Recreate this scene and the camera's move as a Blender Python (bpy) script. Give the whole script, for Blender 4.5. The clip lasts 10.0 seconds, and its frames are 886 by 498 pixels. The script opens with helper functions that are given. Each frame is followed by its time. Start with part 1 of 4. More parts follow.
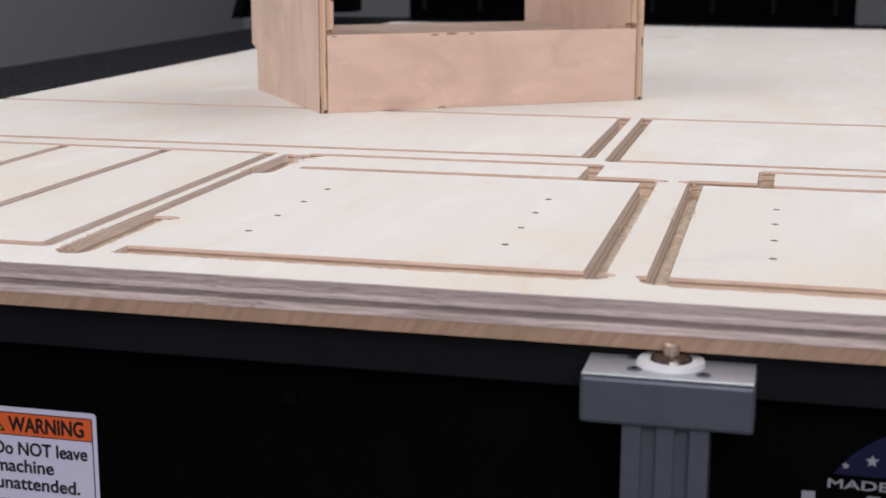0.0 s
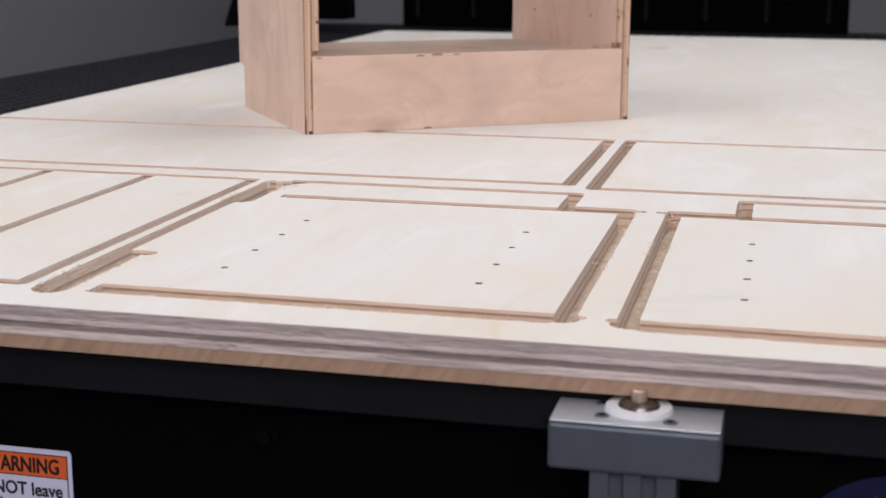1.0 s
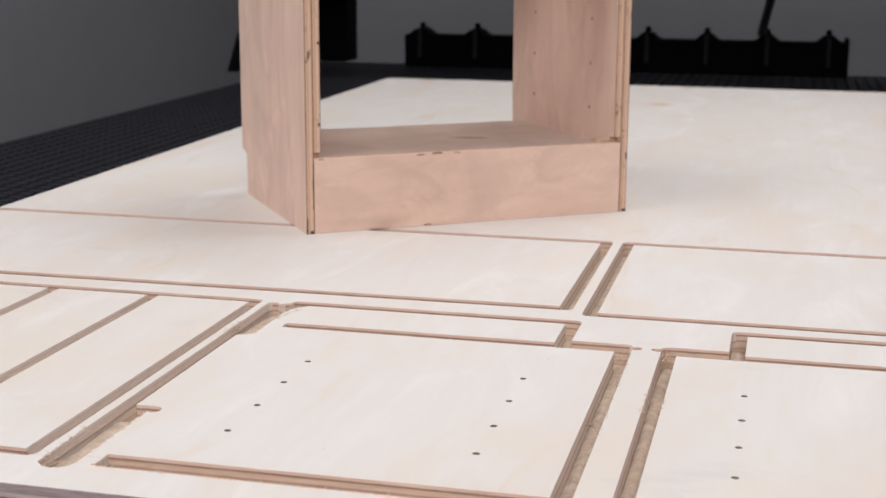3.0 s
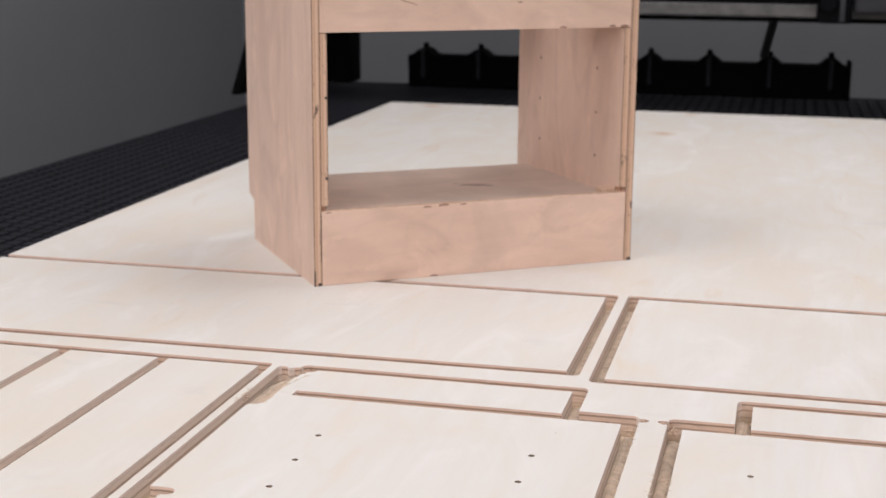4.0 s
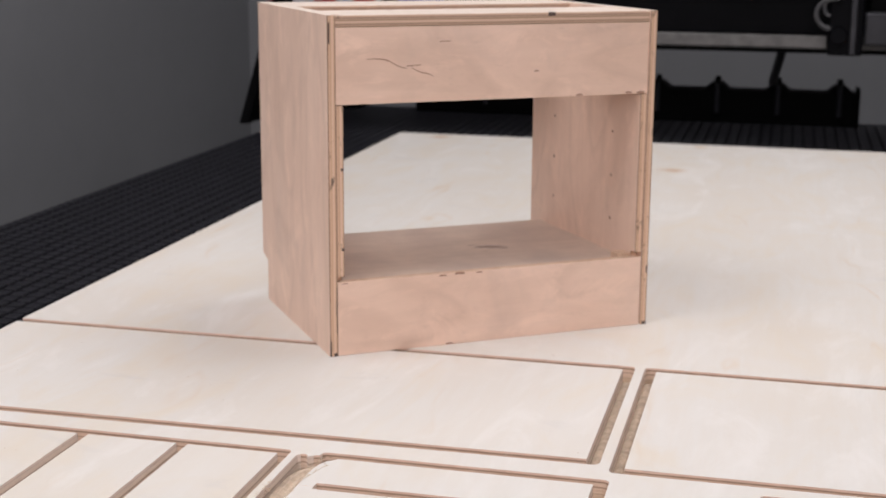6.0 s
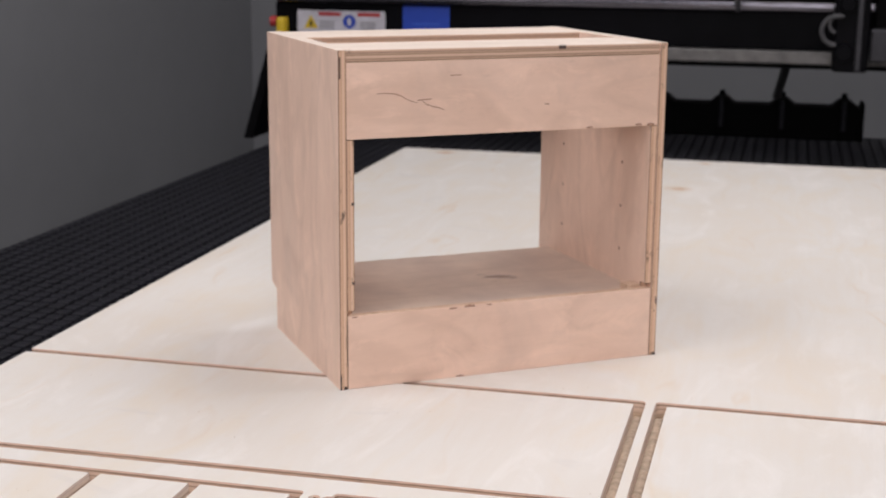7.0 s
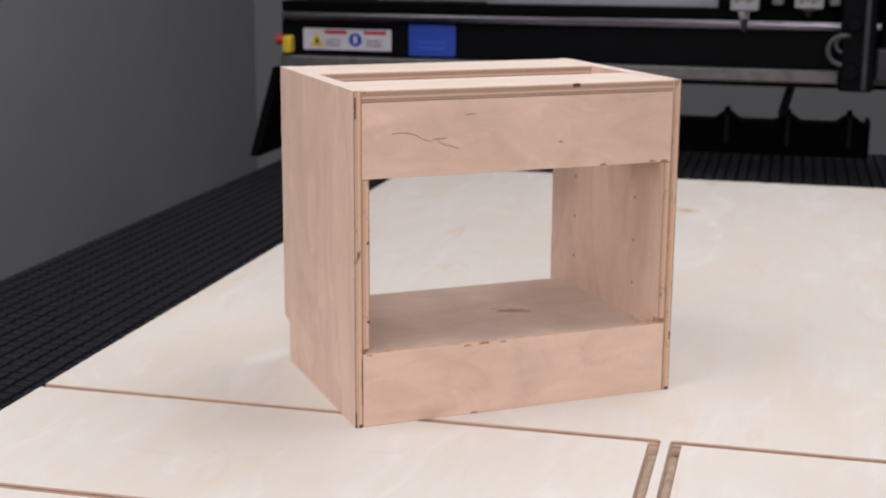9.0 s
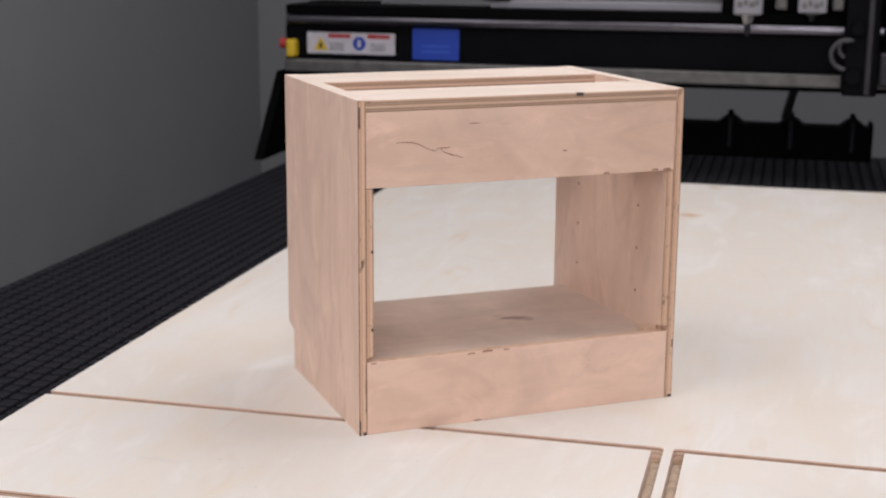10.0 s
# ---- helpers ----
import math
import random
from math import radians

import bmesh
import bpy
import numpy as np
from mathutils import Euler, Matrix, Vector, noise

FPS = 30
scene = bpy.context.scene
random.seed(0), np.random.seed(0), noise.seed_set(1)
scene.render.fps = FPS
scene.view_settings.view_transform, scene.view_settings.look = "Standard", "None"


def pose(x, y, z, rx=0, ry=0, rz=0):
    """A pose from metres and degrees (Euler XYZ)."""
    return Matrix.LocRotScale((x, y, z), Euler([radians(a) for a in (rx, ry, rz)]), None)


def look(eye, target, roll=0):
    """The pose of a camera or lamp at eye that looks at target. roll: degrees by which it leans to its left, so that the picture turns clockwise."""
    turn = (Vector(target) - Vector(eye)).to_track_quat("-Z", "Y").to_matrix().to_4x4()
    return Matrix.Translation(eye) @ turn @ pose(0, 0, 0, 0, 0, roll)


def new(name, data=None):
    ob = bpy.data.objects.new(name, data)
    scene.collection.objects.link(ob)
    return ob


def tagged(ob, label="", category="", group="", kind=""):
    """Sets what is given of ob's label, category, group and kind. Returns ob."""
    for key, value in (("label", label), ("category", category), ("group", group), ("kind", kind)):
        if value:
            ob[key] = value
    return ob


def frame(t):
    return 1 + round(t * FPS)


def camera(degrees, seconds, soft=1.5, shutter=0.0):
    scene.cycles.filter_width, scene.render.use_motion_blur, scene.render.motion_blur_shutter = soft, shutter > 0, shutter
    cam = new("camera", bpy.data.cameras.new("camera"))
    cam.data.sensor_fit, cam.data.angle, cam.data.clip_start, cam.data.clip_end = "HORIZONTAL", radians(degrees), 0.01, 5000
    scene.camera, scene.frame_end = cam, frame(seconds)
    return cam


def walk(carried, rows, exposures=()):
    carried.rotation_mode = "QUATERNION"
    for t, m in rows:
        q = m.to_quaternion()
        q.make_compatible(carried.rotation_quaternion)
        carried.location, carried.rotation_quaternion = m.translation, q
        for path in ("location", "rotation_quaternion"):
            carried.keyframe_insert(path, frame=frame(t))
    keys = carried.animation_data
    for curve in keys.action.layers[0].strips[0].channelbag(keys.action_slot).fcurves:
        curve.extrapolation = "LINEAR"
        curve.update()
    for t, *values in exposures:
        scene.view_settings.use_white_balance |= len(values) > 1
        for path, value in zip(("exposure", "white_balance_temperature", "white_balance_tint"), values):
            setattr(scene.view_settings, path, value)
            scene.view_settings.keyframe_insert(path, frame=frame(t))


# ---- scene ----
cam = camera(35.19, 10.0)
PATH = [
    (0, look((0.3261, -0.8138, 1.0791), (0.1245, 0.0097, 0.8929), 0.14)),
    (0.5, look((0.3338, -0.8105, 1.0887), (0.1339, 0.0132, 0.9016), 0.27)),
    (1, look((0.3403, -0.8087, 1.1045), (0.1395, 0.0147, 0.9168), 0.24)),
    (1.5, look((0.3401, -0.8066, 1.1226), (0.1400, 0.0168, 0.9344), 0.29)),
    (2, look((0.3421, -0.8044, 1.1517), (0.1414, 0.0187, 0.9630), 0.31)),
    (2.5, look((0.3428, -0.8042, 1.1806), (0.1409, 0.0190, 0.9935), 0.28)),
    (4, look((0.3338, -0.8044, 1.2730), (0.1316, 0.0184, 1.0843), 0.42)),
    (4.5, look((0.3306, -0.8011, 1.2931), (0.1283, 0.0217, 1.1049), 0.44)),
    (5, look((0.3247, -0.7981, 1.3119), (0.1223, 0.0247, 1.1235), 0.42)),
    (5.5, look((0.3195, -0.7930, 1.3305), (0.1165, 0.0291, 1.1398), 0.39)),
    (7, look((0.2994, -0.7820, 1.3880), (0.0965, 0.0398, 1.1960), 0.47)),
    (7.5, look((0.2935, -0.7807, 1.3975), (0.0918, 0.0417, 1.2066), 0.47)),
    (8, look((0.2878, -0.7784, 1.4130), (0.0866, 0.0437, 1.2204), 0.47)),
    (8.5, look((0.2841, -0.7788, 1.4205), (0.0823, 0.0435, 1.2291), 0.49)),
    (9, look((0.2813, -0.7806, 1.4275), (0.0788, 0.0416, 1.2364), 0.41)),
    (9.5, look((0.2794, -0.7804, 1.4333), (0.0769, 0.0417, 1.2419), 0.49)),
    (10, look((0.2817, -0.7842, 1.4384), (0.0772, 0.0374, 1.2470), 0.41)),
]
cam.data.dof.use_dof = True
cam.data.dof.focus_distance = 1.06
cam.data.dof.aperture_fstop = 13.5
walk(cam, PATH, [(0, 0.0, 6320, 10.0), (2.5, 0.0, 6430, 11.0), (4, 0.0, 6540, 11.0), (7, 0.0, 6600, 12.0), (10, 0.0, 6600, 12.0)])

# ---- plan: 1 plan unit is U metres; the top of the plywood sheet is z = 0 of the plan ----
U, ZT = 0.0868, 0.9
FLOOR = -ZT / U

# ---- light ----
world = bpy.data.worlds.new("world")
scene.world = world
world.use_nodes = True
world.node_tree.nodes["Background"].inputs[0].default_value = (0.5, 0.5, 0.52, 1)
world.node_tree.nodes["Background"].inputs[1].default_value = 0.08


def area_lamp(name, eye, target, sx, sy, watts, colour):
    data = bpy.data.lights.new(name, "AREA")
    data.shape, data.size, data.size_y, data.energy, data.color = "RECTANGLE", sx, sy, watts, colour
    ob = new(name, data)
    ob.matrix_world = look(eye, target)
    return ob


area_lamp("softbox_key", (-1.15, -0.2, 2.95), (0.1, 0.9, 0.9), 1.9, 1.9, 40, (1.0, 0.968, 0.982))
area_lamp("softbox_front", (0.8, -2.3, 2.4), (0.1, 0.7, 0.95), 1.6, 1.4, 50, (1.0, 0.966, 0.985))
area_lamp("ceiling_panel_lamp", (0.75, 1.7, 3.3), (0.3, 1.4, 0.9), 2.2, 1.6, 48, (1.0, 0.968, 0.975))


# ---- materials ----
class Nodes:
    """A short way to write node materials."""

    def __init__(self, name):
        self.mat = bpy.data.materials.new(name)
        self.mat.use_nodes = True
        self.tree = self.mat.node_tree
        self.bsdf = self.tree.nodes["Principled BSDF"]
        self.coord = self.tree.nodes.new("ShaderNodeTexCoord").outputs["Object"]

    def add(self, kind, **values):
        node = self.tree.nodes.new(kind)
        for key, value in values.items():
            self.put(node.inputs[key.replace("_", " ")], value)
        return node

    def put(self, socket, value):
        if isinstance(value, bpy.types.NodeSocket):
            self.tree.links.new(value, socket)
        else:
            socket.default_value = value

    def stretched(self, sx, sy, sz):
        node = self.add("ShaderNodeMapping", Vector=self.coord)
        node.inputs["Scale"].default_value = (sx, sy, sz)
        return node.outputs[0]

    def noise(self, vector, scale, detail=4.0, rough=0.55, distort=0.0):
        return self.add("ShaderNodeTexNoise", Vector=vector, Scale=scale, Detail=detail, Roughness=rough, Distortion=distort).outputs[0]

    def ramp(self, value, stops, constant=False):
        node = self.add("ShaderNodeValToRGB", Fac=value)
        if constant:
            node.color_ramp.interpolation = "CONSTANT"
        e = node.color_ramp.elements
        while len(e) < len(stops):
            e.new(0.5)
        for k, (p, c) in enumerate(stops):
            e[k].position = p
            e[k].color = (*c, 1) if len(c) == 3 else c
        return node.outputs[0]

    def mix(self, a, b, fac, how="MIX"):
        node = self.tree.nodes.new("ShaderNodeMix")
        node.data_type, node.blend_type = "RGBA", how
        self.put(node.inputs[0], fac)
        self.put(node.inputs[6], a if isinstance(a, bpy.types.NodeSocket) else (*a, 1))
        self.put(node.inputs[7], b if isinstance(b, bpy.types.NodeSocket) else (*b, 1))
        return node.outputs[2]

    def math(self, how, a, b=0.0):
        node = self.tree.nodes.new("ShaderNodeMath")
        node.operation = how
        self.put(node.inputs[0], a)
        self.put(node.inputs[1], b)
        return node.outputs[0]

    def axis(self, n):
        return self.add("ShaderNodeSeparateXYZ", Vector=self.coord).outputs[n]

    def finish(self, colour, rough=0.6, metal=0.0, bump=None, depth=0.0005, strength=0.5):
        self.put(self.bsdf.inputs["Base Color"], colour if isinstance(colour, bpy.types.NodeSocket) else (*colour, 1))
        self.put(self.bsdf.inputs["Roughness"], rough)
        self.put(self.bsdf.inputs["Metallic"], metal)
        if bump is not None:
            node = self.add("ShaderNodeBump", Height=bump, Strength=strength, Distance=depth)
            self.put(self.bsdf.inputs["Normal"], node.outputs[0])
        return self.mat


def grey(v):
    return (v, v, v)


def plain(name, colour, rough, metal=0.0, vary=0.15, scale=25.0, depth=0.0002, gloss=0.5):
    n = Nodes(name)
    a = n.noise(n.coord, scale, 5.0, 0.6)
    b = n.noise(n.coord, scale * 9, 3.0, 0.6)
    low = tuple(c * (1 - vary) for c in colour)
    high = tuple(min(1.0, c * (1 + vary)) for c in colour)
    c = n.mix(low, high, n.ramp(a, [(0.3, grey(0.0)), (0.7, grey(1.0))]))
    r = n.math("ADD", n.math("MULTIPLY", n.math("SUBTRACT", b, 0.5), 0.2), rough)
    n.bsdf.inputs["Specular IOR Level"].default_value = gloss
    return n.finish(c, r, metal, bump=b, depth=depth, strength=0.3)


def ply_face(name, light, dark, stain, along="y", specks=True):
    """specks: the pale sheet, with veins, knots and grey smears; otherwise figured maple with some grime."""
    n = Nodes(name)
    k = {"y": (1.0, 0.07, 1.0), "x": (0.07, 1.0, 1.0), "z": (1.0, 1.0, 0.07)}[along]
    streak = n.noise(n.stretched(*k), 90.0, 5.0, 0.6)
    broad = n.noise(n.stretched(*(math.sqrt(v) for v in k)), 7.0, 3.0, 0.5, 0.6)
    blotch = n.noise(n.coord, 4.0, 3.0, 0.6, 0.3)
    colour = n.mix(light, dark, n.ramp(streak, [(0.35, grey(0.0)), (0.75, grey(0.5))]))
    colour = n.mix(colour, dark, n.ramp(broad, [(0.45, grey(0.0)), (0.72, grey(0.7))]))
    colour = n.mix(colour, stain, n.ramp(blotch, [(0.52, grey(0.0)), (0.78, grey(0.55))]))
    if specks:
        dots = n.add("ShaderNodeTexVoronoi", Vector=n.coord, Scale=32.0).outputs["Distance"]
        colour = n.mix((0.32, 0.2, 0.11), colour, n.ramp(dots, [(0.012, grey(0.25)), (0.03, grey(1.0))]))
        figure = n.noise(n.stretched(1.0, 0.35, 1.0), 11.0, 5.0, 0.6, 1.2)
        colour = n.mix(colour, (0.7, 0.615, 0.5), n.ramp(figure, [(0.5, grey(0.0)), (0.66, grey(0.42))]))
        colour = n.mix(colour, (0.8, 0.775, 0.75), n.ramp(figure, [(0.3, grey(0.5)), (0.45, grey(0.0))]))
        bent = n.noise(n.stretched(1.0, 0.25, 1.0), 5.0, 4.0, 0.6)
        vein = n.math("PINGPONG", n.math("ADD", n.math("MULTIPLY", n.axis(0), 4.2), n.math("MULTIPLY", bent, 2.2)), 0.5)
        patch = n.noise(n.coord, 6.0, 2.0)
        vein = n.math("MULTIPLY", n.ramp(vein, [(0.0, grey(1.0)), (0.045, grey(0.0))]), n.ramp(patch, [(0.5, grey(0.0)), (0.68, grey(0.35))]))
        colour = n.mix(colour, (0.62, 0.44, 0.27), vein)
        smear = n.noise(n.stretched(0.6, 1.4, 1.0), 9.0, 4.0, 0.65, 0.5)
        colour = n.mix(colour, (0.5, 0.49, 0.5), n.ramp(smear, [(0.62, grey(0.0)), (0.78, grey(0.35))]))
        wobble = n.add("ShaderNodeVectorMath", Vector=n.coord)
        shift = n.add("ShaderNodeTexNoise", Vector=n.coord, Scale=18.0, Detail=3.0).outputs["Color"]
        near = n.add("ShaderNodeVectorMath")
        near.operation = "SCALE"
        n.put(near.inputs[0], shift)
        near.inputs["Scale"].default_value = 0.02
        n.put(wobble.inputs[1], near.outputs[0])
        for kx, ky, kr in ((1.14, 22.5, 0.034), (1.5, 26.3, 0.02), (-5.2, 26.2, 0.03)):
            d = n.add("ShaderNodeVectorMath")
            d.operation = "DISTANCE"
            n.put(d.inputs[0], wobble.outputs[0])
            d.inputs[1].default_value = (kx * U + 0.01, ky * U + 0.01, 0.018 + 0.01)
            colour = n.mix((0.55, 0.33, 0.17), colour, n.ramp(n.math("DIVIDE", d.outputs["Value"], kr), [(0.2, grey(0.25)), (0.5, grey(0.65)), (0.95, grey(1.0))]))
    else:
        vec = n.stretched(*(v ** 0.45 for v in k))
        field = n.noise(vec, 9.0, 2.0, 0.4, 0.9)
        rings = n.math("PINGPONG", n.math("MULTIPLY", field, 6.0), 0.5)
        colour = n.mix(colour, tuple(v * 0.85 for v in dark), n.ramp(rings, [(0.0, grey(0.35)), (0.2, grey(0.0))]))
        flecks = n.noise(n.stretched(*(0.35 if v < 1 else 1.0 for v in k)), 150.0, 3.0, 0.6)
        colour = n.mix(colour, tuple(v * 0.6 for v in dark), n.ramp(flecks, [(0.64, grey(0.0)), (0.78, grey(0.26))]))
        cloud = n.noise(n.stretched(*(0.5 if v < 1 else 1.0 for v in k)), 26.0, 5.0, 0.7, 0.6)
        colour = n.mix(colour, tuple(min(1.0, v * 1.12) for v in light), n.ramp(cloud, [(0.52, grey(0.0)), (0.7, grey(0.7))]))
        colour = n.mix(colour, tuple(v * 0.86 for v in dark), n.ramp(cloud, [(0.3, grey(0.35)), (0.47, grey(0.0))]))
        smut = n.noise(n.coord, 8.0, 5.0, 0.65, 0.4)
        colour = n.mix(colour, (0.45, 0.345, 0.29), n.ramp(smut, [(0.57, grey(0.0)), (0.8, grey(0.3))]))
    return n.finish(colour, 0.62, bump=streak, depth=0.0003, strength=0.35)


def ply_edge(name, layers, thick, axis, top, worn=1.0):
    """Edges of plywood: plies one above the other along an axis (metres)."""
    n = Nodes(name)
    wob = n.noise(n.stretched(1.0, 1.0, 6.0), 30.0, 3.0)
    pos = n.math("DIVIDE", n.math("SUBTRACT", top, n.axis(axis)), thick)
    pos = n.math("ADD", pos, n.math("MULTIPLY", n.math("SUBTRACT", wob, 0.5), 0.03 + 0.04 * worn))
    colour = n.ramp(pos, layers)
    grain = n.noise(n.stretched(0.3, 0.3, 3.0) if axis == 2 else n.coord, 160.0, 4.0, 0.7)
    colour = n.mix(colour, (0.2, 0.13, 0.1), n.ramp(grain, [(0.5, grey(0.0)), (0.85, grey(0.6 * worn))]))
    band = n.noise(n.stretched(0.12, 0.12, 2.2), 70.0, 4.0, 0.65)
    colour = n.mix(colour, tuple(0.3 * v for v in (0.6, 0.5, 0.46)), n.ramp(band, [(0.52, grey(0.0)), (0.7, grey(0.45 * worn))]))
    colour = n.mix(colour, (0.74, 0.66, 0.6), n.ramp(band, [(0.3, grey(0.45 * worn)), (0.42, grey(0.0))]))
    holes = n.noise(n.stretched(0.5, 0.5, 1.6), 45.0, 3.0, 0.7)
    colour = n.mix(colour, (0.06, 0.04, 0.035), n.ramp(holes, [(0.68, grey(0.0)), (0.76, grey(0.7))]))
    saw = n.noise(n.stretched(0.3, 0.3, 1.0), 260.0, 3.0, 0.6)
    colour = n.mix(colour, (0.78, 0.68, 0.6), n.ramp(saw, [(0.5, grey(0.0)), (0.75, grey(0.14))]))
    colour = n.mix(colour, (0.16, 0.115, 0.1), n.ramp(saw, [(0.25, grey(0.16)), (0.45, grey(0.0))]))
    both = n.math("ADD", grain, saw)
    return n.finish(colour, 0.8, bump=both, depth=0.0012, strength=0.9)


SHEET_FACE = ply_face("pale_plywood_face", (0.712, 0.687, 0.652), (0.685, 0.632, 0.57), (0.69, 0.61, 0.51))
SHEET_EDGE = ply_edge("weathered_ply_edge", [
    (0.0, (0.672, 0.550, 0.526)), (0.05, (0.444, 0.351, 0.345)), (0.33, (0.480, 0.380, 0.374)), (0.37, (0.720, 0.585, 0.562)), (0.5, (0.624, 0.503, 0.486)),
    (0.54, (0.192, 0.146, 0.140)), (0.7, (0.288, 0.222, 0.211)), (0.75, (0.744, 0.608, 0.573)), (0.95, (0.696, 0.562, 0.532)), (1.0, (0.360, 0.257, 0.199))], 0.205 * U, 2, 0.205 * U)
SHEET_CUT = ply_edge("fresh_cut_ply", [
    (0.0, (0.86, 0.71, 0.61)), (0.03, (0.8, 0.6, 0.5)), (0.115, (0.78, 0.58, 0.47)), (0.135, (0.34, 0.22, 0.155)), (0.19, (0.36, 0.24, 0.17)), (0.215, (0.66, 0.49, 0.38)), (0.36, (0.72, 0.54, 0.43)),
    (0.4, (0.46, 0.32, 0.24)), (0.45, (0.46, 0.32, 0.24)), (0.49, (0.7, 0.53, 0.42)), (0.72, (0.7, 0.54, 0.42)), (0.76, (0.5, 0.36, 0.27)), (0.82, (0.66, 0.51, 0.38)), (1.0, (0.6, 0.46, 0.34))], 0.205 * U, 2, 0.205 * U, 0.12)
SHEET_CROSS = ply_edge("fresh_cut_ply_across", [
    (0.0, (0.88, 0.78, 0.71)), (0.12, (0.84, 0.72, 0.65)), (0.16, (0.72, 0.6, 0.53)), (0.2, (0.82, 0.7, 0.62)), (0.38, (0.8, 0.67, 0.58)), (0.43, (0.5, 0.39, 0.31)), (0.48, (0.48, 0.37, 0.29)),
    (0.54, (0.72, 0.6, 0.51)), (0.74, (0.72, 0.6, 0.5)), (0.79, (0.56, 0.45, 0.36)), (0.85, (0.68, 0.57, 0.45)), (1.0, (0.66, 0.55, 0.43))], 0.205 * U, 2, 0.205 * U, 0.12)
CAB_FACE = ply_face("maple_ply_upright", (0.81, 0.595, 0.48), (0.73, 0.515, 0.405), (0.77, 0.6, 0.5), "z", False)
CAB_FRONT = ply_face("maple_ply_level", (0.81, 0.58, 0.465), (0.71, 0.485, 0.37), (0.78, 0.585, 0.485), "x", False)
CAB_TOP = ply_face("pale_ply_top", (0.74, 0.64, 0.56), (0.7, 0.58, 0.49), (0.68, 0.56, 0.46), "x", False)


def dirty_deck():
    n = Nodes("dusty_ply_deck")
    cloud = n.noise(n.coord, 12.0, 4.0, 0.6)
    grain = n.noise(n.stretched(0.08, 1.0, 1.0), 90.0, 4.0)
    colour = n.mix((0.66, 0.52, 0.43), (0.52, 0.405, 0.345), n.ramp(cloud, [(0.35, grey(0.0)), (0.7, grey(1.0))]))
    colour = n.mix(colour, (0.48, 0.36, 0.28), n.ramp(grain, [(0.5, grey(0.0)), (0.8, grey(0.4))]))
    d = n.add("ShaderNodeVectorMath")
    d.operation = "DISTANCE"
    n.put(d.inputs[0], n.coord)
    d.inputs[1].default_value = (2.75 * U, 1.5 * U, 0.895 * U)
    knot = n.math("ADD", n.math("DIVIDE", d.outputs["Value"], 0.03), n.math("MULTIPLY", n.math("SUBTRACT", n.noise(n.stretched(0.5, 1.2, 1.0), 60.0, 3.0), 0.5), 3.0))
    colour = n.mix((0.2, 0.13, 0.11), colour, n.ramp(knot, [(0.05, grey(0.25)), (0.6, grey(1.0))]))
    return n.finish(colour, 0.7, bump=grain, depth=0.0003)


CAB_DECK = dirty_deck()
CAB_EDGE = Nodes("raw_ply_edge")
_g = CAB_EDGE.noise(CAB_EDGE.stretched(1.0, 1.0, 0.15), 120.0, 4.0)
CAB_EDGE = CAB_EDGE.finish(CAB_EDGE.ramp(_g, [(0.3, (0.7, 0.51, 0.38)), (0.6, (0.6, 0.41, 0.29)), (0.8, (0.38, 0.24, 0.16))]), 0.75, bump=_g, depth=0.0005)


def side_edge():
    n = Nodes("layered_ply_edge")
    wob = n.noise(n.stretched(1.0, 1.0, 0.2), 60.0, 3.0)
    lay = n.math("FRACT", n.math("ADD", n.math("DIVIDE", n.axis(0), 0.1 * U), n.math("MULTIPLY", n.math("SUBTRACT", wob, 0.5), 0.12)))
    colour = n.ramp(lay, [(0.0, (0.16, 0.09, 0.065)), (0.1, (0.36, 0.21, 0.14)), (0.2, (0.68, 0.45, 0.31)), (0.45, (0.58, 0.37, 0.25)), (0.6, (0.74, 0.52, 0.38)), (0.85, (0.66, 0.43, 0.3)), (1.0, (0.24, 0.14, 0.1))])
    chips = n.noise(n.stretched(1.0, 1.0, 0.5), 90.0, 4.0, 0.7)
    colour = n.mix(colour, (0.05, 0.035, 0.03), n.ramp(chips, [(0.58, grey(0.0)), (0.68, grey(0.85))]))
    return n.finish(colour, 0.75, bump=chips, depth=0.0006)


SIDE_EDGE = side_edge()


def level_edge():
    n = Nodes("level_ply_edge")
    wob = n.noise(n.stretched(0.2, 1.0, 1.0), 60.0, 3.0)
    lay = n.math("FRACT", n.math("ADD", n.math("DIVIDE", n.axis(2), 0.075 * U), n.math("MULTIPLY", n.math("SUBTRACT", wob, 0.5), 0.15)))
    colour = n.ramp(lay, [(0.0, (0.22, 0.13, 0.09)), (0.15, (0.6, 0.41, 0.3)), (0.5, (0.68, 0.48, 0.36)), (0.62, (0.34, 0.21, 0.14)), (0.9, (0.56, 0.38, 0.28)), (1.0, (0.22, 0.13, 0.09))])
    chips = n.noise(n.stretched(0.4, 1.0, 1.0), 90.0, 4.0, 0.7)
    colour = n.mix(colour, (0.07, 0.045, 0.035), n.ramp(chips, [(0.64, grey(0.0)), (0.74, grey(0.7))]))
    return n.finish(colour, 0.75, bump=chips, depth=0.0005)


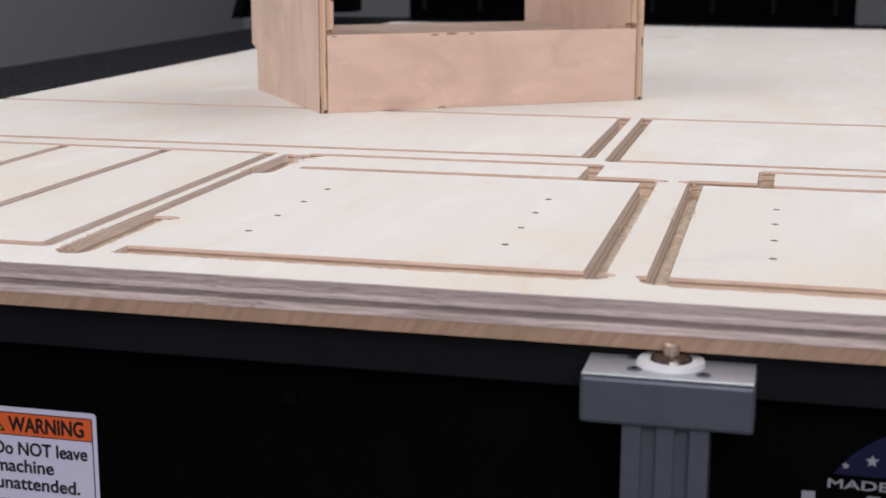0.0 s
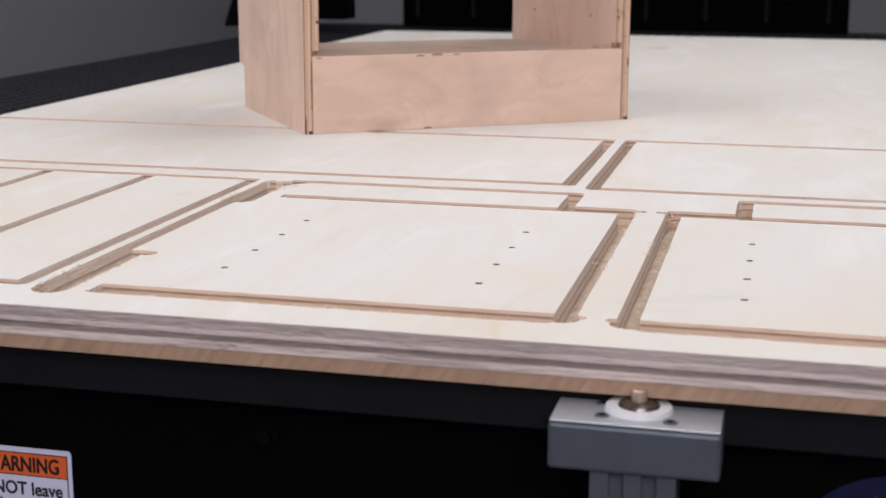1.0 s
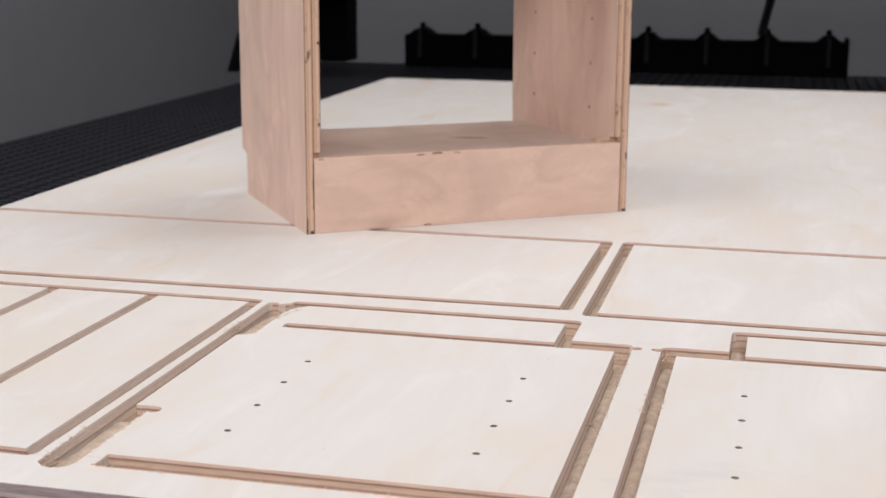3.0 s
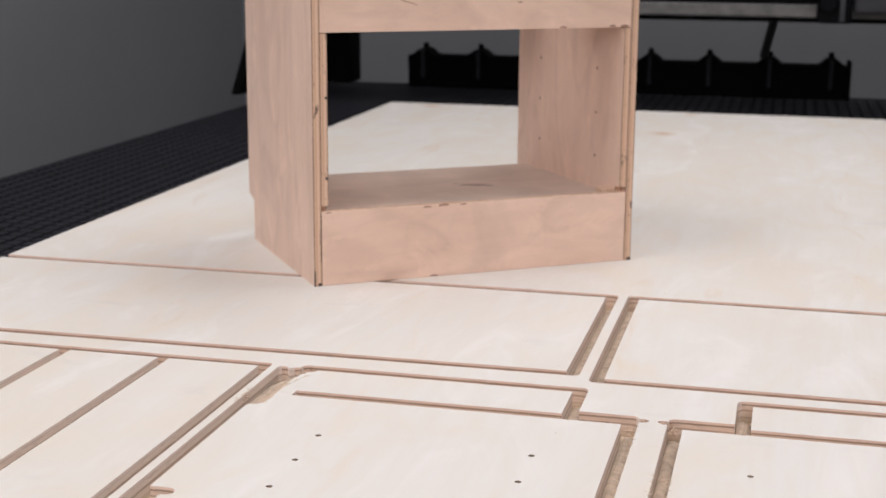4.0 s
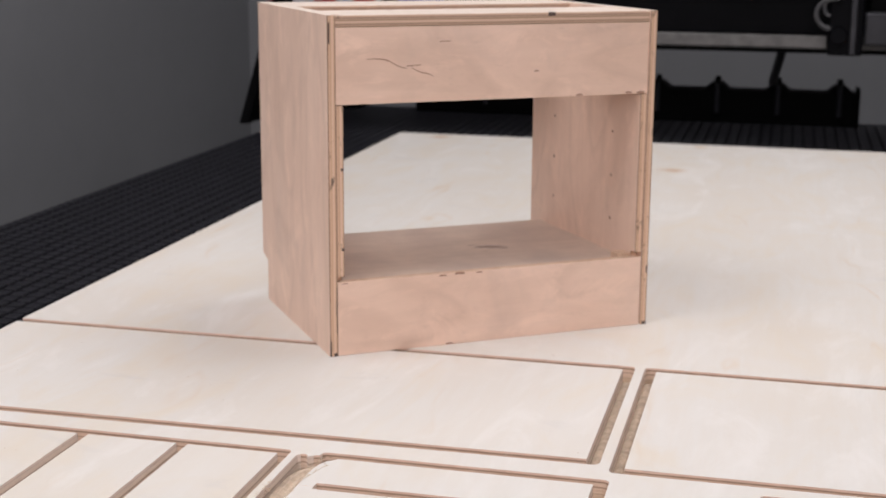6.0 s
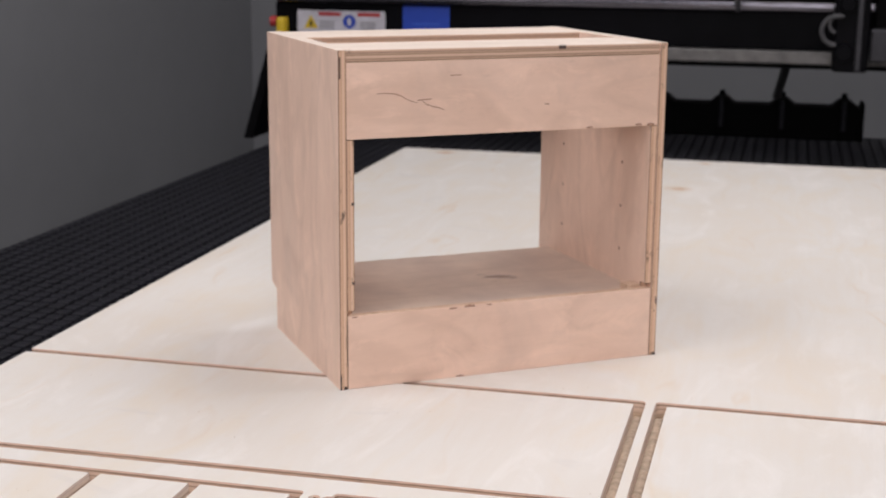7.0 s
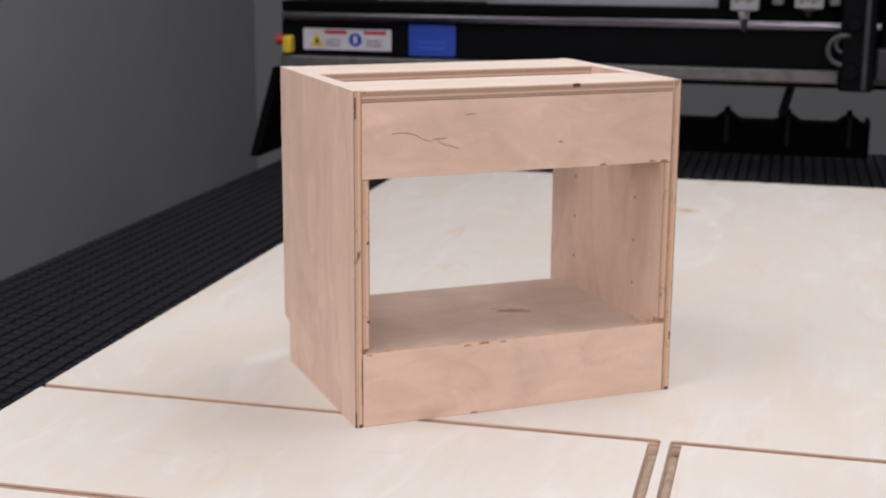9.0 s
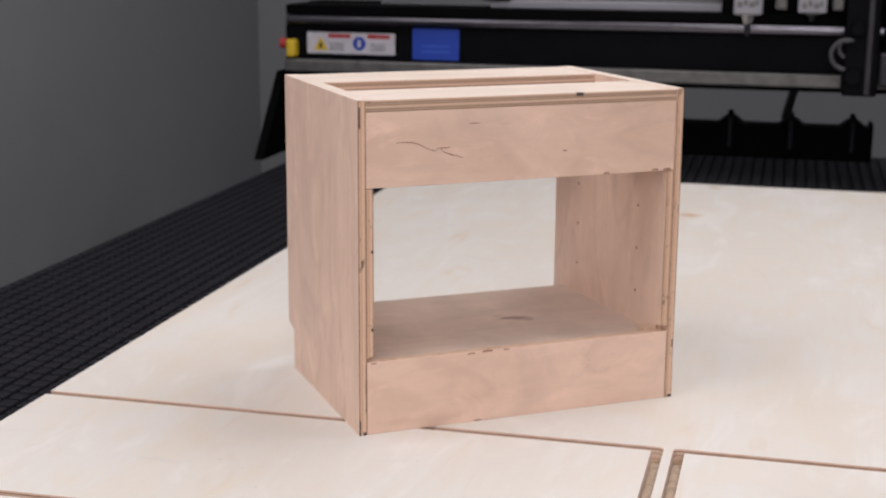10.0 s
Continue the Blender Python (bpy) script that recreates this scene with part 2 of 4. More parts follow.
LEVEL_EDGE = level_edge()
CHIP = plain("brown_wood_chip", (0.5, 0.36, 0.26), 0.9, vary=0.35, scale=120.0)
FIBRE = plain("pale_wood_fibre", (0.66, 0.55, 0.43), 0.85)
# Dark brown for the drilled holes; the shade inside them is put into it.
BORE_SHADE = plain("shaded_bore", (0.3, 0.225, 0.165), 0.85)
DUST = plain("tan_sawdust", (0.5, 0.4, 0.31), 0.95, vary=0.25, scale=90.0, depth=0.0008)
DARK_CRACK = plain("brown_crack", (0.36, 0.2, 0.14), 0.8)
DARK_GLUE = Nodes("dark_scorched_line").finish((0.09, 0.06, 0.05), 0.8)


def spoil():
    n = Nodes("brown_hardboard")
    slant = n.add("ShaderNodeMapping", Vector=n.coord)
    slant.inputs["Rotation"].default_value = (0.0, -0.6, 0.0)
    drawn = n.add("ShaderNodeMapping", Vector=slant.outputs[0])
    drawn.inputs["Scale"].default_value = (1.0, 0.4, 0.14)
    fibre = n.noise(drawn.outputs[0], 210.0, 3.0, 0.6, 0.3)
    wide = n.noise(n.coord, 14.0, 3.0)
    colour = n.mix((0.43, 0.275, 0.19), (0.32, 0.195, 0.132), n.ramp(fibre, [(0.4, grey(0.0)), (0.7, grey(1.0))]))
    colour = n.mix(colour, (0.42, 0.28, 0.19), n.ramp(wide, [(0.5, grey(0.0)), (0.8, grey(0.6))]))
    return n.finish(colour, 0.8, bump=fibre, depth=0.0006)


SPOIL = spoil()


def dusty_spoil():
    n = Nodes("sawdust_on_hardboard")
    fibre = n.noise(n.coord, 220.0, 5.0, 0.7)
    wide = n.noise(n.coord, 30.0, 4.0, 0.6)
    colour = n.mix((0.62, 0.5, 0.36), (0.45, 0.33, 0.22), n.ramp(fibre, [(0.35, grey(0.0)), (0.7, grey(1.0))]))
    colour = n.mix(colour, (0.7, 0.58, 0.42), n.ramp(wide, [(0.45, grey(0.0)), (0.7, grey(0.8))]))
    return n.finish(colour, 0.9, bump=fibre, depth=0.0012, strength=0.8)


SPOIL_TOP = dusty_spoil()


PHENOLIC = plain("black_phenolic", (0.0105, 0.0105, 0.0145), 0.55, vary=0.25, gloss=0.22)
# Darker copy of the pads' black; shade in the channels is put into it.
PHENOLIC_SHADED = plain("shaded_black_phenolic", (0.0062, 0.0062, 0.009), 0.7, gloss=0.15)
BLACK_PAINT = plain("black_powder_coat", (0.0012, 0.0012, 0.0015), 0.6, vary=0.2, depth=0.0001, gloss=0.04)
BLACK_RUBBER = plain("black_rubber", (0.0022, 0.0022, 0.0024), 0.8, gloss=0.04)
ENAMEL = plain("black_satin_enamel", (0.0024, 0.0024, 0.0034), 0.55, vary=0.25, scale=12.0, gloss=0.05)
DARK_STEEL = plain("oiled_dark_steel", (0.03, 0.03, 0.035), 0.4, 0.7, 0.2, 30.0)
CHROME = plain("worn_chrome", (0.42, 0.42, 0.43), 0.25, 0.9, 0.15, 40.0)
HOSE_GREY = plain("grey_rubber_hose", (0.034, 0.034, 0.038), 0.6, vary=0.2)
ALU = plain("lit_top_aluminium", (0.43, 0.44, 0.47), 0.45, 0.5, 0.06, 60.0)
ALU_DARK = plain("grey_aluminium", (0.105, 0.118, 0.148), 0.5, 0.5, 0.08, 60.0)
# Tan base colour stands in for the brown board mirrored in the pin.
PIN = plain("board_tinted_pin_steel", (0.55, 0.42, 0.33), 0.4, 0.6, 0.05)
PIN_SEAT = plain("browned_steel", (0.16, 0.13, 0.115), 0.25, 0.9, 0.1)
NYLON_GREY = plain("pale_grey_enamel", (0.22, 0.22, 0.25), 0.45, vary=0.06)
NYLON = plain("white_nylon", (0.7, 0.7, 0.72), 0.4, vary=0.04)
RAIL = plain("ground_steel_rail", (0.125, 0.12, 0.14), 0.22, 0.95, 0.1)
TUBE = plain("grey_steel_tube", (0.105, 0.102, 0.102), 0.45, 0.35, 0.3, 30.0)
GREY_PANEL = plain("grey_painted_steel", (0.12, 0.12, 0.13), 0.55, vary=0.06)
WALL = plain("grey_wall_paint", (0.208, 0.214, 0.228), 0.9, vary=0.05, scale=1.5)
CEILING = plain("grey_ceiling_paint", (0.3, 0.3, 0.3), 0.9, vary=0.04, scale=2.0)
CONCRETE = plain("grey_concrete", (0.14, 0.14, 0.14), 0.7, vary=0.2, scale=4.0)
LABEL_SILVER = plain("silver_ink", (0.3, 0.3, 0.35), 0.4, vary=0.08)
LABEL_WHITE = plain("white_vinyl", (0.62, 0.6, 0.77), 0.35, vary=0.03)
# White of the gantry sticker, greyed in its colour for the shade there.
LABEL_WHITE_SHADED = plain("shaded_white_vinyl", (0.46, 0.45, 0.5), 0.4, vary=0.12)
LABEL_PALE_BLUE = plain("pale_blue_ink", (0.03, 0.09, 0.45), 0.4)
LABEL_ORANGE = plain("orange_ink", (0.72, 0.12, 0.03), 0.35, vary=0.04)
LABEL_BLACK = plain("black_ink", (0.012, 0.012, 0.014), 0.4)
LABEL_YELLOW = plain("yellow_ink", (0.55, 0.38, 0.02), 0.4, vary=0.05)
LABEL_BLUE = plain("blue_vinyl", (0.01, 0.045, 0.34), 0.4, vary=0.08)
LABEL_NAVY = plain("navy_vinyl", (0.003, 0.004, 0.036), 0.4, vary=0.08)
LABEL_RED = plain("red_plastic", (0.34, 0.03, 0.03), 0.4, vary=0.05)


# ---- mesh helpers (plan units) ----
def box(bm, x0, x1, y0, y1, z0, z1, bevel=0.0, segments=2):
    made = bmesh.ops.create_cube(bm, size=1.0)["verts"]
    for v in made:
        v.co = Vector((x0 + (v.co.x + 0.5) * (x1 - x0), y0 + (v.co.y + 0.5) * (y1 - y0), z0 + (v.co.z + 0.5) * (z1 - z0)))
    if bevel:
        edges = list({e for v in made for e in v.link_edges})
        bmesh.ops.bevel(bm, geom=edges, offset=bevel, segments=segments, affect="EDGES", profile=0.5)
    return bm


def prism(bm, points, z0, z1):
    """An upright prism over a polygon in x, y."""
    low = [bm.verts.new((x, y, z0)) for x, y in points]
    high = [bm.verts.new((x, y, z1)) for x, y in points]
    bm.faces.new(list(reversed(low)))
    bm.faces.new(high)
    for k in range(len(points)):
        j = (k + 1) % len(points)
        bm.faces.new((low[k], low[j], high[j], high[k]))
    return bm


def rod(bm, a, b, r0, r1=None, sides=24):
    a, b = Vector(a), Vector(b)
    r1 = r0 if r1 is None else r1
    turn = (b - a).to_track_quat("Z", "Y").to_matrix().to_4x4()
    bmesh.ops.create_cone(bm, cap_ends=True, segments=sides, radius1=r0, radius2=r1, depth=(b - a).length, matrix=Matrix.Translation((a + b) / 2) @ turn)
    return bm


def mesh_of(name, bm, *mats):
    me = bpy.data.meshes.new(name)
    for v in bm.verts:
        v.co *= U
    bmesh.ops.recalc_face_normals(bm, faces=bm.faces)
    bm.to_mesh(me)
    bm.free()
    for m in mats:
        me.materials.append(m)
    return me


def part(name, bm, material, parent, label=""):
    ob = new(name, mesh_of(name, bm, material))
    ob.parent = parent
    return tagged(ob, label)


def thing(name, x, y, z, label, category, group="", kind="", turn=0.0):
    ob = new(name)
    ob.empty_display_size = 0.05
    ob.matrix_world = pose(x * U, y * U, z * U + ZT, 0, 0, turn)
    return tagged(ob, label, category, group, kind)


def solid(name, bm, material, x=0, y=0, z=0, label="", category="", kind=""):
    ob = new(name, mesh_of(name, bm, material))
    ob.matrix_world = pose(x * U, y * U, z * U + ZT)
    return tagged(ob, label, category, "", kind)


def B(*a, **k):
    return box(bmesh.new(), *a, **k)


# ---- the room ----
LX, RX, FY, BY, CZ, TH = -20.0, 40.0, -42.0, 50.0, 30.0, 2.0
solid("floor", B(LX - TH, RX + TH, FY - TH, BY + TH, FLOOR - 1.5, FLOOR), CONCRETE, label="plain grey concrete workshop floor", category="floor", kind="structure")
solid("ceiling", B(LX - TH, RX + TH, FY - TH, BY + TH, CZ, CZ + 1.5), CEILING, label="plain grey painted ceiling of the workshop", category="ceiling", kind="structure")
solid("wall_north", B(LX, RX, BY, BY + TH, FLOOR, CZ), WALL, label="smooth dark grey painted wall", category="wall", kind="structure")
solid("wall_south", B(LX, RX, FY - TH, FY, FLOOR, CZ), WALL, label="smooth dark grey painted wall", category="wall", kind="structure")
solid("wall_west", B(LX - TH, LX, FY - TH, BY + TH, FLOOR, CZ), WALL, label="smooth dark grey painted wall", category="wall", kind="structure")
solid("wall_east", B(RX, RX + TH, FY - TH, BY + TH, FLOOR, CZ), WALL, label="smooth dark grey painted wall", category="wall", kind="structure")

# ---- the machine: table ----
TL, TR, TF, TB, TZ = -10.95, 12.0, -1.22, 35.0, -0.297
table = thing("router_table", 0, 15, FLOOR, "black router table with a grooved phenolic vacuum top", "table")
z0 = -FLOOR


def at_table(x0, x1, y0, y1, za, zb, bevel=0.0):
    return B(x0, x1, y0 - 15, y1 - 15, za + z0, zb + z0, bevel=bevel)


part("tabletop", at_table(TL, TR, TF, TB, -0.6, TZ - 0.07, 0.015), PHENOLIC_SHADED, table, "thick black phenolic board")
part("front_panel", at_table(TL + 0.3, TR - 0.3, -1.0, -0.9, -8.0, -0.601), BLACK_PAINT, table, "black powder-coated steel panel")
part("side_panel", at_table(TL + 0.3, TL + 0.4, -0.89, TB - 0.3, -8.0, -0.601), BLACK_PAINT, table)
part("side_panel", at_table(TR - 0.4, TR - 0.3, -0.89, TB - 0.3, -8.0, -0.601), BLACK_PAINT, table)
part("front_edge", at_table(TL, TR, TF, TF + 0.25, TZ - 0.069, TZ, 0.0), PHENOLIC, table)
for x in (TL + 0.4, TR - 1.4):
    for y in (-0.8, TB - 1.5):
        part("leg", at_table(x, x + 1.0, y, y + 1.0, FLOOR, -0.602, 0.03), BLACK_PAINT, table)

PITCH, GAP = 0.293, 0.075


def pads():
    """Raised square pads of the vacuum top, where the sheet leaves them bare."""
    verts, faces = [], []
    nx, ny = int((TR - TL - 0.2) / PITCH), int((TB - TF - 0.5) / PITCH)
    for i in range(nx):
        for j in range(ny):
            x, y = TL + 0.1 + i * PITCH, TF + 0.3 + j * PITCH
            if -6.3 < x < 7.5 and y < 26.4:
                continue
            w, s, k = PITCH - GAP, 0.012, len(verts)
            for dz, q in ((-0.07, 0.0), (-0.012, 0.0), (0.0, s)):
                for px, py in ((q, q), (w - q, q), (w - q, w - q), (q, w - q)):
                    verts.append(((x + px) * U, (y + py - 15) * U, (TZ + dz + z0) * U))
            for r in (0, 4):
                for c in range(4):
                    d = (c + 1) % 4
                    faces.append((k + r + c, k + r + d, k + r + 4 + d, k + r + 4 + c))
            faces.append((k + 8, k + 9, k + 10, k + 11))
    me = bpy.data.meshes.new("pads")
    me.from_pydata(verts, [], faces)
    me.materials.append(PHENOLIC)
    return me


pad_ob = new("pad_grid", pads())
pad_ob.parent = table
tagged(pad_ob, "square grid of black raised pads", kind="stuff")

# bolt on the front panel
bolt = rod(bmesh.new(), (0.695, -16.0, z0 - 0.874), (0.695, -16.03, z0 - 0.874), 0.075)
rod(bolt, (0.695, -16.03, z0 - 0.874), (0.695, -16.1, z0 - 0.874), 0.05)
bolt = part("bolt", bolt, ENAMEL, table, "black socket-head bolt")
part("socket", rod(bmesh.new(), (0.695, -16.1, z0 - 0.874), (0.695, -16.104, z0 - 0.874), 0.026, sides=6), BLACK_RUBBER, bolt)


# ---- stickers on the front panel ----
def words(name, text, size, x, y, z, material, parent, width=None, bold=0.0):
    """Flat lettering that faces the front; x is the left end, z the baseline (plan units, in the thing's frame)."""
    curve = bpy.data.curves.new(name, "FONT")
    curve.body, curve.size = text, size * U
    curve.extrude = 0.0006 * U
    ob = bpy.data.objects.new(name, curve)
    scene.collection.objects.link(ob)
    bpy.context.view_layer.update()
    me = bpy.data.meshes.new_from_object(ob.evaluated_get(bpy.context.evaluated_depsgraph_get()))
    bpy.data.objects.remove(ob)
    bpy.data.curves.remove(curve)
    xs = [v.co.x for v in me.vertices]
    k = width * U / (max(xs) - min(xs)) if width else 1.0
    left = min(xs)
    for v in me.vertices:
        v.co = ((v.co.x - left) * k + x * U, y * U - v.co.z, v.co.y + z * U)
    heavy = bmesh.new()
    for n in range(9):
        low = len(heavy.verts)
        heavy.from_mesh(me)
        heavy.verts.ensure_lookup_table()
        dx, dz = (bold * math.cos(n * math.pi / 4), bold * math.sin(n * math.pi / 4)) if n < 8 else (0.0, 0.0)
        for v in heavy.verts[low:]:
            v.co += Vector((dx * U, -n * 0.0002 * U, dz * U))
    heavy.to_mesh(me)
    heavy.free()
    me.materials.clear()
    me.materials.append(material)
    ob = new(name, me)
    ob.parent = parent
    return tagged(ob, material.name.replace("_", " ") + " lettering")


def plate(x0, x1, z0_, z1, y0, y1, r, steps=6):
    """A flat plate facing the front, with rounded corners."""
    pts = []
    for cx, cz, a0 in ((x1 - r, z1 - r, 0), (x0 + r, z1 - r, 90), (x0 + r, z0_ + r, 180), (x1 - r, z0_ + r, 270)):
        for k in range(steps + 1):
            a = radians(a0 + 90 * k / steps)
            pts.append((cx + r * math.cos(a), cz + r * math.sin(a)))
    bm = prism(bmesh.new(), pts, y0, y1)
    for v in bm.verts:
        v.co = Vector((v.co.x, v.co.z, v.co.y))
    return bm


warn = thing("warning_label", -1.4, -1.004, -1.45, "white warning sticker with an orange header", "sticker")
part("backing", plate(-0.68, 0.635, -0.42, 0.315, -0.006, 0.0, 0.03), LABEL_WHITE, warn)
part("border", plate(-0.645, 0.605, -0.385, 0.278, -0.0068, -0.0062, 0.005), LABEL_BLACK, warn)
part("text_panel", plate(-0.637, 0.597, -0.377, 0.104, -0.0082, -0.007, 0.003), LABEL_WHITE, warn)
part("header", plate(-0.637, 0.597, 0.112, 0.27, -0.0082, -0.007, 0.003), LABEL_ORANGE, warn, "orange header band")
tri = prism(bmesh.new(), [(-0.25, 0.133), (-0.07, 0.133), (-0.16, 0.258)], -0.0086, -0.0083)
for v in tri.verts:
    v.co = Vector((v.co.x, v.co.z, v.co.y))
part("triangle_rim", tri, LABEL_BLACK, warn)
tri = prism(bmesh.new(), [(-0.226, 0.145), (-0.094, 0.145), (-0.16, 0.24)], -0.0092, -0.0088)
for v in tri.verts:
    v.co = Vector((v.co.x, v.co.z, v.co.y))
part("triangle", tri, LABEL_YELLOW, warn, "yellow warning triangle")
part("mark", plate(-0.166, -0.154, 0.172, 0.218, -0.0098, -0.0094, 0.004), LABEL_BLACK, warn)
part("mark", plate(-0.167, -0.153, 0.152, 0.165, -0.0098, -0.0094, 0.004), LABEL_BLACK, warn)
words("heading", "WARNING", 0.155, -0.04, -0.0085, 0.138, LABEL_BLACK, warn, 0.575, 0.0042)
words("text_line", "Do NOT leave", 0.135, -0.165, -0.0085, -0.035, LABEL_BLACK, warn, 0.718, 0.0034)
words("text_line", "machine", 0.135, -0.165, -0.0085, -0.165, LABEL_BLACK, warn, 0.453, 0.0034)
words("text_line", "unattended.", 0.135, -0.165, -0.0085, -0.295, LABEL_BLACK, warn, 0.648, 0.0034)

badge = thing("round_badge", 4.72, -1.004, -1.4, "round navy sticker with white stars and lettering", "sticker")
ring = [(0.64 * math.cos(radians(a)), 0.64 * math.sin(radians(a)) - 0.02) for a in range(30, 151, 4)]
arc = prism(bmesh.new(), ring, -0.004, 0.0)
for v in arc.verts:
    v.co = Vector((v.co.x, v.co.z, v.co.y))
part("upper_field", arc, LABEL_NAVY, badge)
for sx, sz, r in ((-0.488, 0.36, 0.027), (-0.335, 0.402, 0.043), (-0.125, 0.43, 0.05), (0.1, 0.42, 0.055), (0.305, 0.395, 0.05)):
    pts = []
    for k in range(10):
        a, q = radians(90 + 36 * k), r if k % 2 == 0 else r * 0.42
        pts.append((sx + q * math.cos(a), sz + q * math.sin(a)))
    st = prism(bmesh.new(), pts, -0.0075, -0.0045)
    for v in st.verts:
        v.co = Vector((v.co.x, v.co.z, v.co.y))
    part("star", st, LABEL_SILVER, badge)
words("small_text", "MADE IN", 0.082, -0.585, -0.0085, 0.215, LABEL_SILVER, badge, 0.53, 0.0015)
words("large_text", "USA", 0.45, -0.735, -0.0085, -0.13, LABEL_SILVER, badge, 1.4, 0.002)

# ---- stop block with its pin, on the front of the table ----
stop = thing("stop_block", 3.185, -1.43, -0.645, "grey aluminium block with a pop-up steel locating pin", "machine stop")
body = B(-0.5, 0.5, -0.235, 0.19, -0.025, 0.262, bevel=0.025)
part("body", body, ALU_DARK, stop, "grey aluminium block")
# Thin plate over the block's top; light from above is in its paler colour.
part("top_plate", B(-0.492, 0.492, -0.228, 0.186, 0.2625, 0.28, bevel=0.008), ALU, stop, "aluminium top face, coloured paler as if lit from above")
collar = rod(bmesh.new(), (0, 0.06, 0.2805), (0, 0.06, 0.308), 0.205, 0.195, 40)
part("collar", collar, NYLON, stop, "white nylon collar")
seat = rod(bmesh.new(), (0, 0.06, 0.3085), (0, 0.06, 0.322), 0.125, 0.118, 32)
rod(seat, (0, 0.06, 0.322), (0, 0.06, 0.34), 0.118, 0.08, 32)
part("pin_seat", seat, PIN_SEAT, stop, "dark steel seat of the pin")
pin = rod(bmesh.new(), (0, 0.06, 0.3405), (0, 0.06, 0.4), 0.048, 0.048, 32)
rod(pin, (0, 0.06, 0.4), (0, 0.06, 0.41), 0.048, 0.04, 32)
part("pin", pin, PIN, stop, "satin steel pin, tinted tan like the board mirrored in it")
for dx, dy in ((-0.2, -0.1), (0.2, -0.13), (-0.22, 0.12)):
    screw = part("screw", rod(bmesh.new(), (dx, dy, 0.2805), (dx, dy, 0.288), 0.045, 0.04), ALU_DARK, stop)
    part("socket", rod(bmesh.new(), (dx, dy, 0.2885), (dx, dy, 0.2895), 0.022, sides=6), BLACK_RUBBER, screw)
prof = [(-0.25, -0.2), (-0.14, -0.2), (-0.14, -0.15), (-0.05, -0.15), (-0.05, -0.2), (0.05, -0.2), (0.05, -0.15), (0.14, -0.15), (0.14, -0.2), (0.25, -0.2), (0.25, 0.19), (-0.25, 0.19)]
part("post", prism(bmesh.new(), prof, -3.2, -0.026), ALU_DARK, stop, "slotted aluminium post")

# ---- spoilboard and plywood sheet ----
SX0, SX1, SY0, SY1, PT = -6.44, 7.62, -1.343, 26.7, 0.205
solid("spoilboard", B(SX0 + 0.01, SX1, SY0 + 0.004, SY1 - 0.01, TZ + 0.002, -PT - 0.001), SPOIL, label="thin brown hardboard sheet under the plywood", category="board")
spoil_ob = bpy.data.objects["spoilboard"]
spoil_ob.data.materials.append(SPOIL_TOP)
for p in spoil_ob.data.polygons:
    if p.normal.z > 0.7:
        p.material_index = 1

sheet = thing("plywood_sheet", 0, 0, -PT, "pale plywood sheet with panels routed out of it", "plywood sheet")


def capsule(bm, x0, y0, x1, y1, w=0.146, za=-0.1, zb=PT + 0.1, ends=6):
    a = math.atan2(y1 - y0, x1 - x0)
    pts = []
    for cx, cy, s in ((x1, y1, a - math.pi / 2), (x0, y0, a + math.pi / 2)):
        for k in range(ends + 1):
            b = s + math.pi * k / ends
            pts.append((cx + w / 2 * math.cos(b), cy + w / 2 * math.sin(b)))
    return prism(bm, pts, za, zb)


STRIP_CUTS = [
    (-6.0, 3.68, -1.2, 3.68, 0.125), (-6.0, -0.78, -1.2, -0.78, 0.125),
    (-1.2, 3.68, -1.2, -0.78, 0.125), (-2.315, 3.68, -2.315, -0.78, 0.13), (-3.45, 3.68, -3.45, -0.78, 0.13), (-4.62, 3.68, -4.62, -0.78, 0.125), (-6.0, 3.68, -6.0, -0.78),
]
# side panel with holes
PANEL_CUTS = [
    (-0.99, -0.9, -0.99, 3.6, 0.13), (-0.53, -0.775, 2.63, -0.775, 0.215), (2.63, -0.8, 2.63, 2.99, 0.15), (-0.54, 2.885, 2.63, 2.885, 0.155), (2.06, 2.99, 2.63, 2.99),
    (2.06, 2.87, 2.06, 3.69), (-0.75, 3.69, 2.06, 3.69),
]
# its mirror image
MIRROR_CUTS = [
    (3.035, -0.83, 3.035, 3.0, 0.145), (3.04, -0.81, 6.5, -0.81, 0.235), (3.04, 2.88, 6.5, 2.88, 0.155), (3.04, 3.0, 3.63, 3.0), (3.63, 2.86, 3.63, 3.68), (3.63, 3.68, 6.5, 3.68), (6.5, 3.68, 6.5, -0.76),
]
# long panels behind
LONG_CUTS = [
    (-7.0, 4.09, 1.9, 4.2), (1.9, 4.2, 1.9, 7.44), (-7.0, 7.44, 1.9, 7.44),
    (2.16, 4.03, 2.16, 7.44), (2.16, 4.03, 6.8, 4.03), (2.16, 7.44, 6.8, 7.44), (6.8, 4.03, 6.8, 7.44),
]
cut = bmesh.new()
for c in STRIP_CUTS + PANEL_CUTS + MIRROR_CUTS + LONG_CUTS:
    capsule(cut, *c)
# relief at the corners, and the wide ends of the channel beside the panel
for x0, y0, x1, y1, w in ((2.645, -0.7, 2.735, -0.735, 0.085), (3.02, -0.72, 2.935, -0.745, 0.085), (2.645, 2.93, 2.755, 2.955, 0.085), (3.02, 2.93, 2.915, 2.955, 0.085)):
    capsule(cut, x0, y0, x1, y1, w)
